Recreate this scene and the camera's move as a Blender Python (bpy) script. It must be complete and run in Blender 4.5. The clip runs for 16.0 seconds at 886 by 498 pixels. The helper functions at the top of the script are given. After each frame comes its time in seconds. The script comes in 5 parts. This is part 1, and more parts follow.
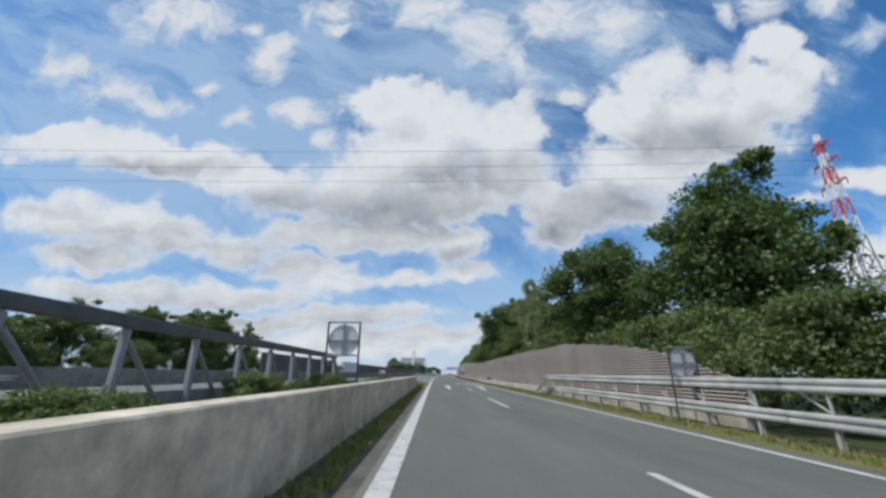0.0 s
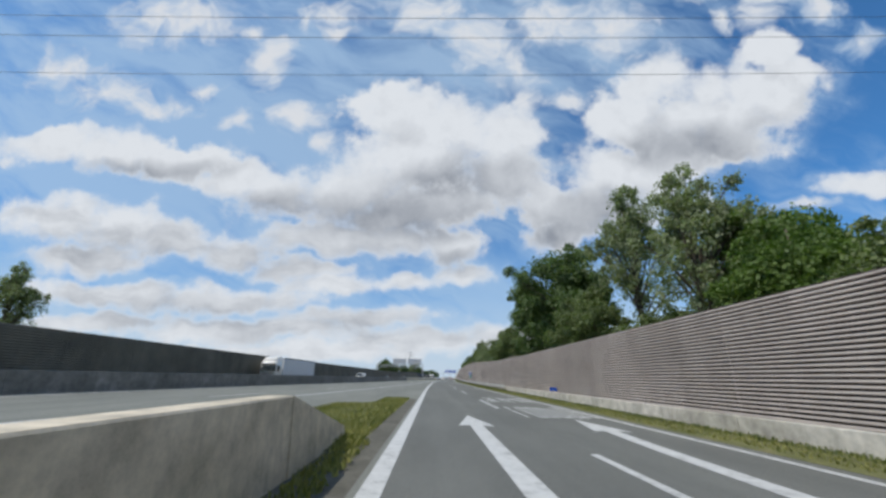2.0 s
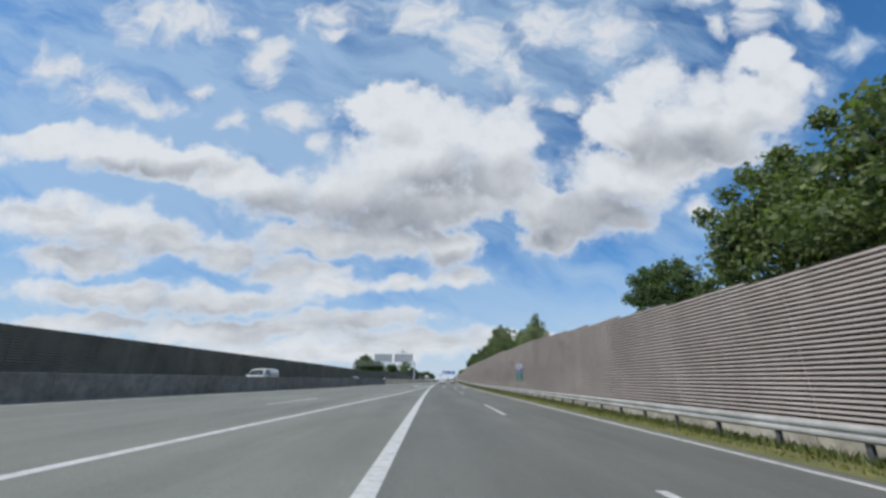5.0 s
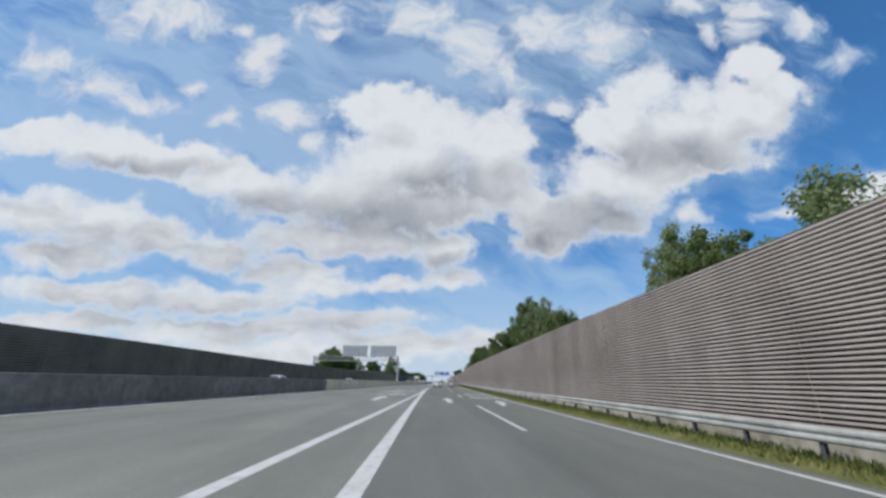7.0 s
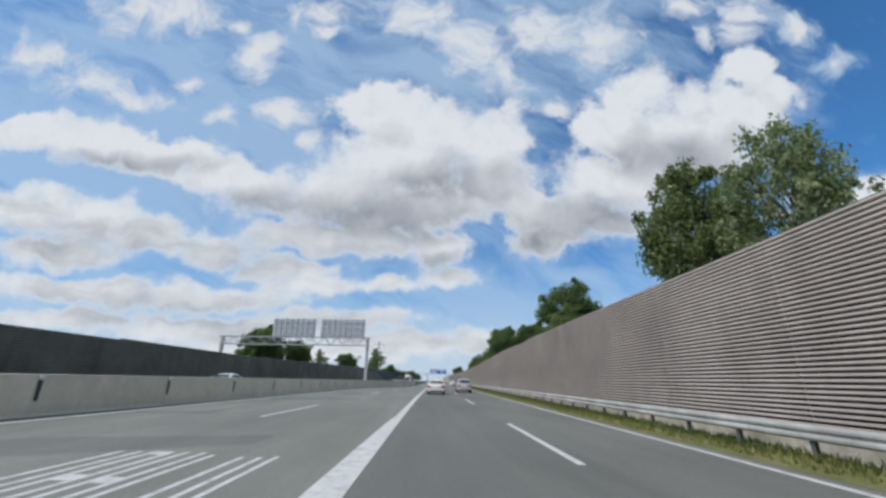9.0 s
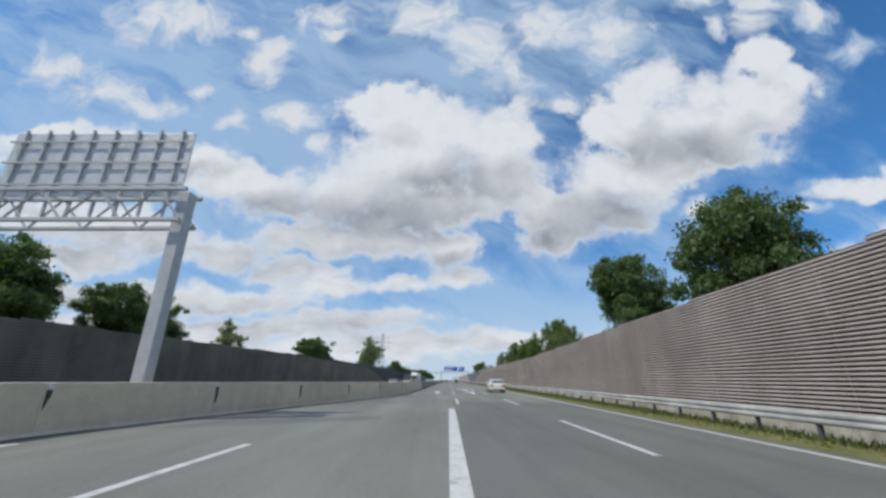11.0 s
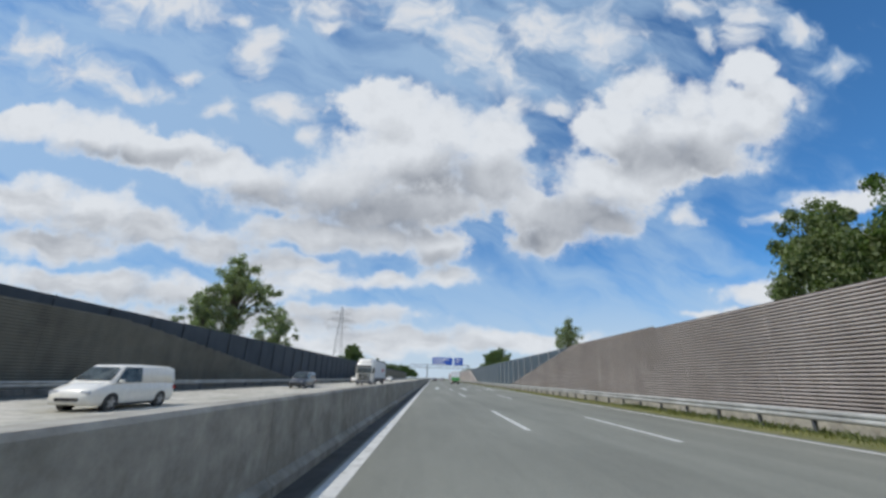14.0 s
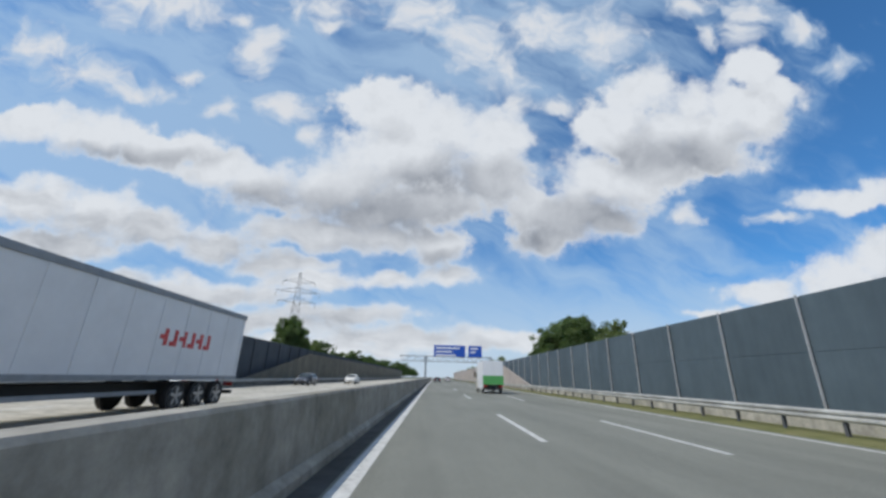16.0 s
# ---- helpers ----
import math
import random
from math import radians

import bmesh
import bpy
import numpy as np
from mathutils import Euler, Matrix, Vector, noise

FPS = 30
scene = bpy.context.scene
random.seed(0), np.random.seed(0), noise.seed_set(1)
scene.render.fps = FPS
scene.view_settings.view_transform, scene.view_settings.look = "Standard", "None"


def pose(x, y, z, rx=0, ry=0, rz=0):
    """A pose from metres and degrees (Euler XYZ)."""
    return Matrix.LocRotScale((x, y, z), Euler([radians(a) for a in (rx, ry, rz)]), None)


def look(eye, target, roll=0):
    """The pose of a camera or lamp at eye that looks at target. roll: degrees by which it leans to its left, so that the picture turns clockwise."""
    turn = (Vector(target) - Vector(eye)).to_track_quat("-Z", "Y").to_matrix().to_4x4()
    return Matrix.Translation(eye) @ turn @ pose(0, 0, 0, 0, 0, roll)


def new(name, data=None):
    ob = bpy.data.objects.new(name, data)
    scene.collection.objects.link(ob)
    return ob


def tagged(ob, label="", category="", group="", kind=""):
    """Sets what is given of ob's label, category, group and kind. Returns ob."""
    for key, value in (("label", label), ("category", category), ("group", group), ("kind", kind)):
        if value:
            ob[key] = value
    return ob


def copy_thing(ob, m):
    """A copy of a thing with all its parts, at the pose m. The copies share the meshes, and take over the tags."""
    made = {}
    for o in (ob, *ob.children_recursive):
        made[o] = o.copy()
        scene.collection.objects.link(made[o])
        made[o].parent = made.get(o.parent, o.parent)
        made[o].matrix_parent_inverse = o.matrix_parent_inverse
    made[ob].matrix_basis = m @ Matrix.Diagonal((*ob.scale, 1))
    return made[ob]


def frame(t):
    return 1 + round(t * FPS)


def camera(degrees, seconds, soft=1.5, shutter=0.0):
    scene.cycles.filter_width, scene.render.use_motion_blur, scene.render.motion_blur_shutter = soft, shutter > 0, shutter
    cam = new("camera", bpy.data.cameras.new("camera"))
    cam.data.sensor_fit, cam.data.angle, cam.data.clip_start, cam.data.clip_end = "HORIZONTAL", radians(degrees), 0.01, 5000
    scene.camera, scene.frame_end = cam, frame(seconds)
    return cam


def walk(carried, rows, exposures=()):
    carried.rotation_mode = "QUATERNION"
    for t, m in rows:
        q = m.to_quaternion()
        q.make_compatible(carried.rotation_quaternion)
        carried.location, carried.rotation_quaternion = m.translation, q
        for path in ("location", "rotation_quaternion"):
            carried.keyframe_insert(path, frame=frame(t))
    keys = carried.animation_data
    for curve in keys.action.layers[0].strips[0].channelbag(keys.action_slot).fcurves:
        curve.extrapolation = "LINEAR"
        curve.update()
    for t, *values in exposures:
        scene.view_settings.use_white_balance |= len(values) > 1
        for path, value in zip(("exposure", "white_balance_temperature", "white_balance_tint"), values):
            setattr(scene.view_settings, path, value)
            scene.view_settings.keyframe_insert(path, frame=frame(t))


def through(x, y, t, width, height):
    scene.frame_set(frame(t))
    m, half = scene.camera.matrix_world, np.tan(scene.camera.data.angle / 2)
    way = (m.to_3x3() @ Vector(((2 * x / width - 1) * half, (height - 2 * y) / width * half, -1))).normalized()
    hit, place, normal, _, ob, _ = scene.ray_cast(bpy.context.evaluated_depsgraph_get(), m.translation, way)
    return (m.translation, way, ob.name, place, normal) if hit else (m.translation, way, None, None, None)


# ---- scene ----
cam = camera(99.0, 16.0, soft=2.9)
walk(cam, [
    (0, pose(0.00, 0.00, 1.360, 108.25, 0.00, -1.14)),
    (0.5, pose(0.03, 8.67, 1.359, 108.45, -0.01, -1.22)),
    (1, pose(0.05, 17.38, 1.359, 108.70, -0.03, -1.30)),
    (1.5, pose(0.08, 26.12, 1.358, 108.75, -0.04, -1.38)),
    (2, pose(0.10, 34.90, 1.358, 108.75, -0.05, -1.46)),
    (2.5, pose(0.10, 43.82, 1.358, 108.78, -0.06, -1.38)),
    (3, pose(0.10, 52.97, 1.358, 108.80, -0.08, -1.35)),
    (3.5, pose(0.10, 62.37, 1.358, 108.83, -0.09, -1.47)),
    (4, pose(0.10, 72.00, 1.358, 108.85, -0.10, -1.60)),
    (4.5, pose(0.14, 81.95, 1.357, 108.93, -0.14, -1.84)),
    (5, pose(0.22, 92.30, 1.357, 109.01, -0.18, -2.09)),
    (5.5, pose(0.33, 103.05, 1.356, 109.09, -0.22, -2.34)),
    (6, pose(0.48, 114.20, 1.356, 109.17, -0.26, -2.60)),
    (6.5, pose(0.68, 125.74, 1.355, 109.25, -0.30, -2.87)),
    (7, pose(0.98, 137.61, 1.353, 109.25, -0.50, -3.32)),
    (7.5, pose(1.33, 149.73, 1.351, 109.25, -0.70, -3.78)),
    (8, pose(1.73, 162.10, 1.349, 109.25, -0.70, -4.32)),
    (8.5, pose(2.19, 174.72, 1.348, 109.22, -0.70, -4.79)),
    (9, pose(2.63, 187.58, 1.349, 109.18, -0.70, -4.04)),
    (9.5, pose(2.93, 200.70, 1.354, 109.15, -0.30, -2.98)),
    (10, pose(3.08, 214.08, 1.362, 109.05, 0.10, -1.36)),
    (10.5, pose(3.21, 227.69, 1.365, 109.07, -0.06, -1.60)),
    (11, pose(3.71, 241.51, 1.366, 109.09, -0.22, -2.20)),
    (11.5, pose(4.41, 255.51, 1.366, 109.11, -0.38, -2.48)),
    (12, pose(5.08, 269.72, 1.366, 109.13, -0.54, -2.52)),
    (12.5, pose(5.57, 284.15, 1.365, 109.15, -0.70, -2.43)),
    (13, pose(5.33, 298.71, 1.363, 108.95, -1.20, -3.49)),
    (13.5, pose(5.49, 313.28, 1.360, 108.90, -1.30, -4.46)),
    (14, pose(6.00, 327.86, 1.360, 108.85, -1.40, -4.46)),
    (14.5, pose(6.67, 342.48, 1.360, 108.85, -1.40, -4.46)),
    (15, pose(7.42, 357.12, 1.360, 108.85, -1.40, -4.46)),
    (15.5, pose(8.17, 371.80, 1.360, 108.85, -1.40, -4.38)),
    (16, pose(8.93, 386.51, 1.360, 108.75, -1.40, -4.30)),
])

# ---------------------------------------------------------------- light
SUN_EL, SUN_FROM = 54.0, Vector((-0.90, -0.44, 0)).normalized()
sun = new("sun", bpy.data.lights.new("sun", "SUN"))
sun.data.energy, sun.data.angle, sun.data.color = 3.15, radians(0.6), (1.0, 0.95, 0.88)
sun.matrix_world = look(SUN_FROM * 100 * math.cos(radians(SUN_EL)) + Vector((0, 0, 100 * math.sin(radians(SUN_EL)))), (0, 0, 0))

world = bpy.data.worlds.new("sky")
scene.world = world
world.use_nodes = True
WN, WL = world.node_tree.nodes, world.node_tree.links


def put(socket, value):
    if isinstance(value, bpy.types.NodeSocket):
        WL.new(value, socket)
    elif value is not None:
        socket.default_value = value


def wmath(op, a, b=None, c=None, clamp=False):
    n = WN.new("ShaderNodeMath")
    n.operation, n.use_clamp = op, clamp
    for i, v in enumerate((a, b, c)):
        put(n.inputs[i], v)
    return n.outputs[0]


def wvec(op, a, b=None, out="Vector"):
    n = WN.new("ShaderNodeVectorMath")
    n.operation = op
    put(n.inputs[0], a)
    put(n.inputs[1], b)
    return n.outputs[out]


def wnoise(vec, scale, detail=5.0, rough=0.55, out="Fac", dist=0.0):
    n = WN.new("ShaderNodeTexNoise")
    n.inputs["Scale"].default_value, n.inputs["Detail"].default_value = scale, detail
    n.inputs["Roughness"].default_value, n.inputs["Distortion"].default_value = rough, dist
    WL.new(vec, n.inputs["Vector"])
    return n.outputs[out]


def wmix(fac, a, b):
    n = WN.new("ShaderNodeMix")
    n.data_type = "RGBA"
    put(n.inputs["Factor"], fac)
    put(n.inputs["A"], a)
    put(n.inputs["B"], b)
    return n.outputs["Result"]


def wstep(v, lo, hi):
    n = WN.new("ShaderNodeMapRange")
    n.interpolation_type = "SMOOTHSTEP"
    put(n.inputs["Value"], v)
    n.inputs["From Min"].default_value, n.inputs["From Max"].default_value = lo, hi
    return n.outputs["Result"]


sky = WN.new("ShaderNodeTexSky")
sky.sky_type, sky.sun_disc = "NISHITA", False
sky.sun_elevation, sky.sun_rotation = radians(SUN_EL), math.atan2(SUN_FROM.x, SUN_FROM.y)
sky.air_density, sky.dust_density, sky.ozone_density = 1.0, 0.4, 1.4
coord = WN.new("ShaderNodeTexCoord").outputs["Generated"]
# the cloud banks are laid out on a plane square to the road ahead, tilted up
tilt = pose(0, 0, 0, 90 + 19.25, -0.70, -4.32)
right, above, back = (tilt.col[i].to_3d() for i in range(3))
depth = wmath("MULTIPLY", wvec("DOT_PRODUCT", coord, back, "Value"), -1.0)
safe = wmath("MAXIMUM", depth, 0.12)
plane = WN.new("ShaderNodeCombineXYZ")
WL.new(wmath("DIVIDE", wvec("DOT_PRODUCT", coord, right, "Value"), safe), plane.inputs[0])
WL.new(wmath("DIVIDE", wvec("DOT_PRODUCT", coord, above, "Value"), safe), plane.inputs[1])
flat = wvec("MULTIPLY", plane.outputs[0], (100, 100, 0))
CHAIN = []


def bank(puffs, vec, soft=0.18):
    """Distance, in radii, to the nearest of some puffs (x, y, half width, half height)."""
    run = 9.0
    for x, y, rx, ry in puffs:
        here = vec
        if CHAIN:  # a vanishing share of the last result keeps the puffs in sequence
            n = WN.new("ShaderNodeVectorMath")
            n.operation = "MULTIPLY_ADD"
            WL.new(CHAIN[-1], n.inputs[0])
            n.inputs[1].default_value = (1e-7, 1e-7, 0)
            WL.new(vec, n.inputs[2])
            here = n.outputs[0]
        n = WN.new("ShaderNodeMapping")
        n.vector_type = "TEXTURE"
        WL.new(here, n.inputs["Vector"])
        n.inputs["Location"].default_value = (x, y, 0)
        n.inputs["Scale"].default_value = (rx, ry, 1)
        run = wmath("SMOOTH_MIN", run, wvec("LENGTH", n.outputs[0], None, "Value"), soft)
        CHAIN.append(run)
    return run


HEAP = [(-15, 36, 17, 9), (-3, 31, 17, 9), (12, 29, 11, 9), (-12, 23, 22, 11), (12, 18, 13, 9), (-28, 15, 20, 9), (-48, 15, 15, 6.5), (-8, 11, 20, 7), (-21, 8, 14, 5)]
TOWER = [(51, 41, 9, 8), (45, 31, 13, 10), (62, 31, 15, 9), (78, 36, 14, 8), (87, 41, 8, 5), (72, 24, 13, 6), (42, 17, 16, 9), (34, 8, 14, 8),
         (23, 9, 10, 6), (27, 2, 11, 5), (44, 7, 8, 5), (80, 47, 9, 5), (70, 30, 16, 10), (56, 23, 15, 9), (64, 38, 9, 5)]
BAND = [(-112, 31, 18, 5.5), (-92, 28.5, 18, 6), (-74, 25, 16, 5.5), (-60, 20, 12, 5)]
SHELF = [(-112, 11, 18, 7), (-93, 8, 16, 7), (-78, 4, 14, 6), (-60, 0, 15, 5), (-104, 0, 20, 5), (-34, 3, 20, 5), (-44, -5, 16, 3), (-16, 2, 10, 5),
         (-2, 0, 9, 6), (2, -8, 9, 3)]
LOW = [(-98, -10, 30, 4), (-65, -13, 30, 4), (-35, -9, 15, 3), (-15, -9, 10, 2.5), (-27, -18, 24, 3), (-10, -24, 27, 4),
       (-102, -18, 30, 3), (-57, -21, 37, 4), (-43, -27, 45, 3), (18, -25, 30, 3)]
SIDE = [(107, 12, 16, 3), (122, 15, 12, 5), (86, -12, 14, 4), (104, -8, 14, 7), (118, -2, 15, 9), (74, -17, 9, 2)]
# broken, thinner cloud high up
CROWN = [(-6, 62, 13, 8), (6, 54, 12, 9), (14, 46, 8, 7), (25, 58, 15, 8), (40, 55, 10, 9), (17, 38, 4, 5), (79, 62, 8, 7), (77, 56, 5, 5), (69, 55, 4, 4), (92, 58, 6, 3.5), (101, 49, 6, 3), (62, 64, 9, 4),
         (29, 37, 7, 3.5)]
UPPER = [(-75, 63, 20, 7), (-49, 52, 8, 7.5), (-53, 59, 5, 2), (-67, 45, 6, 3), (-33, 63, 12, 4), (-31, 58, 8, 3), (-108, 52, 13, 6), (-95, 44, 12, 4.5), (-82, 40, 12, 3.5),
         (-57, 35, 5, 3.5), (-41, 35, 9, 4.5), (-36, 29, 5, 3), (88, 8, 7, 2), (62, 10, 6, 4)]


def bend(vec, big, small):
    wob = wvec("SUBTRACT", wnoise(vec, 0.045, 2, 0.5, "Color"), (0.5, 0.5, 0.5))
    wob2 = wvec("SUBTRACT", wnoise(vec, 0.13, 2, 0.5, "Color"), (0.5, 0.5, 0.5))
    return wvec("ADD", vec, wvec("ADD", wvec("MULTIPLY", wob, (big, big * 0.6, 0)), wvec("MULTIPLY", wob2, (small, small * 0.65, 0))))


def density(vec):
    """How thick the cloud is: the banks, their outline billowed by noise."""
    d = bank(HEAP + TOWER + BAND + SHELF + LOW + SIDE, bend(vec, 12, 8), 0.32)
    lump = wmath("SUBTRACT", wnoise(vec, 0.10, 9, 0.64), 0.5)
    return wmath("ADD", wmath("SUBTRACT", 1.03, d), wmath("MULTIPLY", lump, 1.55))


body = density(flat)
sunward = density(wvec("ADD", flat, (-2.5, 7.5, 0)))
ragged = wmath("SUBTRACT", wnoise(flat, 0.10, 4, 0.5), 0.5)
shreds = wmath("SUBTRACT", wnoise(wvec("MULTIPLY", bend(flat, 22, 9), (0.13, 0.17, 0)), 1.0, 7, 0.6), 0.5)
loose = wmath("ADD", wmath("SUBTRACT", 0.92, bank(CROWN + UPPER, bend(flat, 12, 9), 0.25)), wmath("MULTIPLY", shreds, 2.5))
# the rest of the dome carries the same broken cover
sep = WN.new("ShaderNodeSeparateXYZ")
WL.new(coord, sep.inputs[0])
lift = wmath("ADD", wmath("MAXIMUM", sep.outputs[2], 0.0), 0.10)
dome = wvec("DIVIDE", coord, None)
comb = WN.new("ShaderNodeCombineXYZ")
for i in range(3):
    WL.new(lift, comb.inputs[i])
WL.new(comb.outputs[0], dome.node.inputs[1])
cover = wmath("MULTIPLY", wmath("SUBTRACT", wnoise(dome, 1.3, 7, 0.6), 0.50), 5.0)
inside = wmath("MULTIPLY", wstep(depth, 0.42, 0.55), 1.0)
mixf = WN.new("ShaderNodeMix")
WL.new(inside, mixf.inputs["Factor"])
WL.new(cover, mixf.inputs["A"])
WL.new(body, mixf.inputs["B"])
frayed = wstep(wnoise(flat, 0.035, 3, 0.5), 0.42, 0.60)
lower = wstep(wvec("DOT_PRODUCT", flat, (0.25, 1.0, 0), "Value"), 6.0, -14.0)
frayed = wmath("MAXIMUM", wmath("MULTIPLY", frayed, 0.6), wmath("MULTIPLY", lower, 0.6))
crisp, woolly = wstep(mixf.outputs["Result"], -0.06, 0.30), wstep(wmath("ADD", mixf.outputs["Result"], wmath("MULTIPLY", wmath("SUBTRACT", wnoise(wvec("MULTIPLY", flat, (0.6, 1.0, 0)), 0.22, 6, 0.6), 0.5), 0.9)), -0.25, 0.65)
mask = wmath("ADD", wmath("MULTIPLY", crisp, wmath("SUBTRACT", 1.0, frayed)), wmath("MULTIPLY", woolly, frayed))
thin = wmath("MULTIPLY", wmath("MULTIPLY", wstep(loose, -0.25, 0.75), 0.94), inside)
# thin veil between the banks, thickest low down on one side
slant = WN.new("ShaderNodeMapping")
slant.inputs["Rotation"].default_value = (0, 0, radians(24))
WL.new(bend(flat, 16, 6), slant.inputs["Vector"])
streak = wnoise(wvec("MULTIPLY", slant.outputs[0], (0.030, 0.10, 0)), 1.0, 6, 0.58, dist=0.4)
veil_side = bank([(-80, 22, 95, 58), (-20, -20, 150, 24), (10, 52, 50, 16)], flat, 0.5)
veil = wmath("MULTIPLY", wstep(wmath("SUBTRACT", wmath("ADD", wmath("MULTIPLY", streak, 2.1), -0.30), wmath("MULTIPLY", veil_side, 0.56)), -0.3, 0.7), 0.70)
halo = wmath("MULTIPLY", wmath("MULTIPLY", wstep(wmath("MAXIMUM", mixf.outputs["Result"], loose), -0.75, 0.15), wstep(streak, 0.34, 0.62)), 0.46)
haze = wmath("MULTIPLY", wmath("SUBTRACT", 1.0, wstep(sep.outputs[2], -0.01, 0.22)), 0.85)
# sunlit tops and grey bellies, by the cloud that lies between a place and the sun
rise = wmath("SUBTRACT", sunward, body)
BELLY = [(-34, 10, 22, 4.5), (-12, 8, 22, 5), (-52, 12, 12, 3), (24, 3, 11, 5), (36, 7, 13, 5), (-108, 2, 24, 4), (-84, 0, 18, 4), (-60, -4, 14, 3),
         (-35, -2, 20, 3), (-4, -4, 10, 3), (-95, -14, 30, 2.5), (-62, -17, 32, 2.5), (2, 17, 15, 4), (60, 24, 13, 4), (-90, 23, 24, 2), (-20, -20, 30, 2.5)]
wisp = bend(flat, 14, 5)
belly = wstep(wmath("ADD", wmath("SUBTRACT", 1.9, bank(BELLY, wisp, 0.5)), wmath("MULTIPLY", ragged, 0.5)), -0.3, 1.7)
relief = wstep(rise, -0.45, 0.65)
mottle = wstep(wnoise(wvec("MULTIPLY", wisp, (0.045, 0.14, 0)), 1.0, 4, 0.55), 0.40, 0.66)
folds = wmath("MULTIPLY", wstep(wnoise(bend(flat, 9, 5), 0.075, 4, 0.5), 0.36, 0.66), 0.16)
upper_shade = wmath("ADD", wmath("ADD", wmath("MULTIPLY", belly, 0.72), folds), wmath("MULTIPLY", wmath("SUBTRACT", relief, 0.38), 0.30), None, True)
low_shade = wmath("ADD", wmath("MULTIPLY", mottle, 0.34), wmath("MULTIPLY", belly, 0.34))
shade = wmath("ADD", wmath("MULTIPLY", low_shade, lower), wmath("MULTIPLY", upper_shade, wmath("SUBTRACT", 1.0, lower)))
grain = wmath("MULTIPLY", wmath("SUBTRACT", wnoise(bend(flat, 6, 4), 0.22, 6, 0.6), 0.5), 0.45)
shade = wmath("ADD", shade, grain, None, True)
shade = wmath("MULTIPLY", shade, wmath("MULTIPLY", wstep(body, 0.0, 0.5), wmath("ADD", wmath("MULTIPLY", inside, 0.9), 0.1)))
cloud = wmix(shade, (0.722, 0.758, 0.806, 1), (0.275, 0.302, 0.352, 1))
SKY_GAIN = 0.089
blue = wvec("MULTIPLY", sky.outputs[0], (SKY_GAIN * 0.57, SKY_GAIN * 1.17, SKY_GAIN * 1.61))
blue = wmix(wstep(sep.outputs[2], 0.0, 0.55), wvec("MULTIPLY", blue, (0.62, 0.74, 0.86)), blue)
airy = wmix(haze, wmix(wmath("MAXIMUM", veil, halo), blue, (0.410, 0.575, 0.770, 1)), (0.560, 0.655, 0.765, 1))
pale = wmix(wstep(loose, 0.2, 1.1), (0.60, 0.665, 0.755, 1), (0.72, 0.738, 0.77, 1))
out = wmix(mask, wmix(thin, airy, pale), cloud)
bg = WN["Background"]
WL.new(out, bg.inputs["Color"])
bg.inputs["Strength"].default_value = 1.0

# ---------------------------------------------------------------- materials


class Mat:
    """A node material under construction; coords: object space in metres."""

    def __init__(self, name, rough=0.8, metal=0.0, spec=0.5):
        self.m = bpy.data.materials.new(name)
        self.m.use_nodes = True
        self.n, self.l = self.m.node_tree.nodes, self.m.node_tree.links
        self.b = self.n["Principled BSDF"]
        self.b.inputs["Roughness"].default_value = rough
        self.b.inputs["Metallic"].default_value = metal
        self.b.inputs["Specular IOR Level"].default_value = spec
        self.pos = self.n.new("ShaderNodeTexCoord").outputs["Object"]
        self.world = self.n.new("ShaderNodeNewGeometry").outputs["Position"]

    def scaled(self, vec, s):
        n = self.n.new("ShaderNodeVectorMath")
        n.operation = "MULTIPLY"
        self.l.new(vec, n.inputs[0])
        n.inputs[1].default_value = s
        return n.outputs[0]

    def noise(self, scale, detail=4, rough=0.6, vec=None):
        n = self.n.new("ShaderNodeTexNoise")
        n.inputs["Scale"].default_value, n.inputs["Detail"].default_value = scale, detail
        n.inputs["Roughness"].default_value = rough
        self.l.new(vec or self.world, n.inputs["Vector"])
        return n.outputs["Fac"]

    def ramp(self, fac, stops):
        n = self.n.new("ShaderNodeValToRGB")
        e = n.color_ramp.elements
        while len(e) < len(stops):
            e.new(0.5)
        for el, (p, c) in zip(e, stops):
            el.position, el.color = p, (*c, 1)
        self.l.new(fac, n.inputs[0])
        return n.outputs[0]

    def mix(self, fac, a, b, kind="MIX"):
        n = self.n.new("ShaderNodeMix")
        n.data_type, n.blend_type = "RGBA", kind
        for key, v in (("Factor", fac), ("A", a), ("B", b)):
            s = n.inputs[key]
            if isinstance(v, bpy.types.NodeSocket):
                self.l.new(v, s)
            else:
                s.default_value = v if key == "Factor" else (*v, 1)
        return n.outputs["Result"]

    def rand(self):
        return self.n.new("ShaderNodeObjectInfo").outputs["Random"]

    def island(self):
        return self.n.new("ShaderNodeNewGeometry").outputs["Random Per Island"]

    def colour(self, c):
        if isinstance(c, bpy.types.NodeSocket):
            self.l.new(c, self.b.inputs["Base Color"])
        else:
            self.b.inputs["Base Color"].default_value = (*c, 1)
        return self

    def bump(self, fac, strength=0.3, dist=0.02):
        n = self.n.new("ShaderNodeBump")
        n.inputs["Strength"].default_value, n.inputs["Distance"].default_value = strength, dist
        self.l.new(fac, n.inputs["Height"])
        self.l.new(n.outputs[0], self.b.inputs["Normal"])
        return self


def grey(v, warm=0.0):
    return (v * (1 + warm), v, v * (1 - warm))


def tint(v, t):
    return tuple(v * x for x in t)


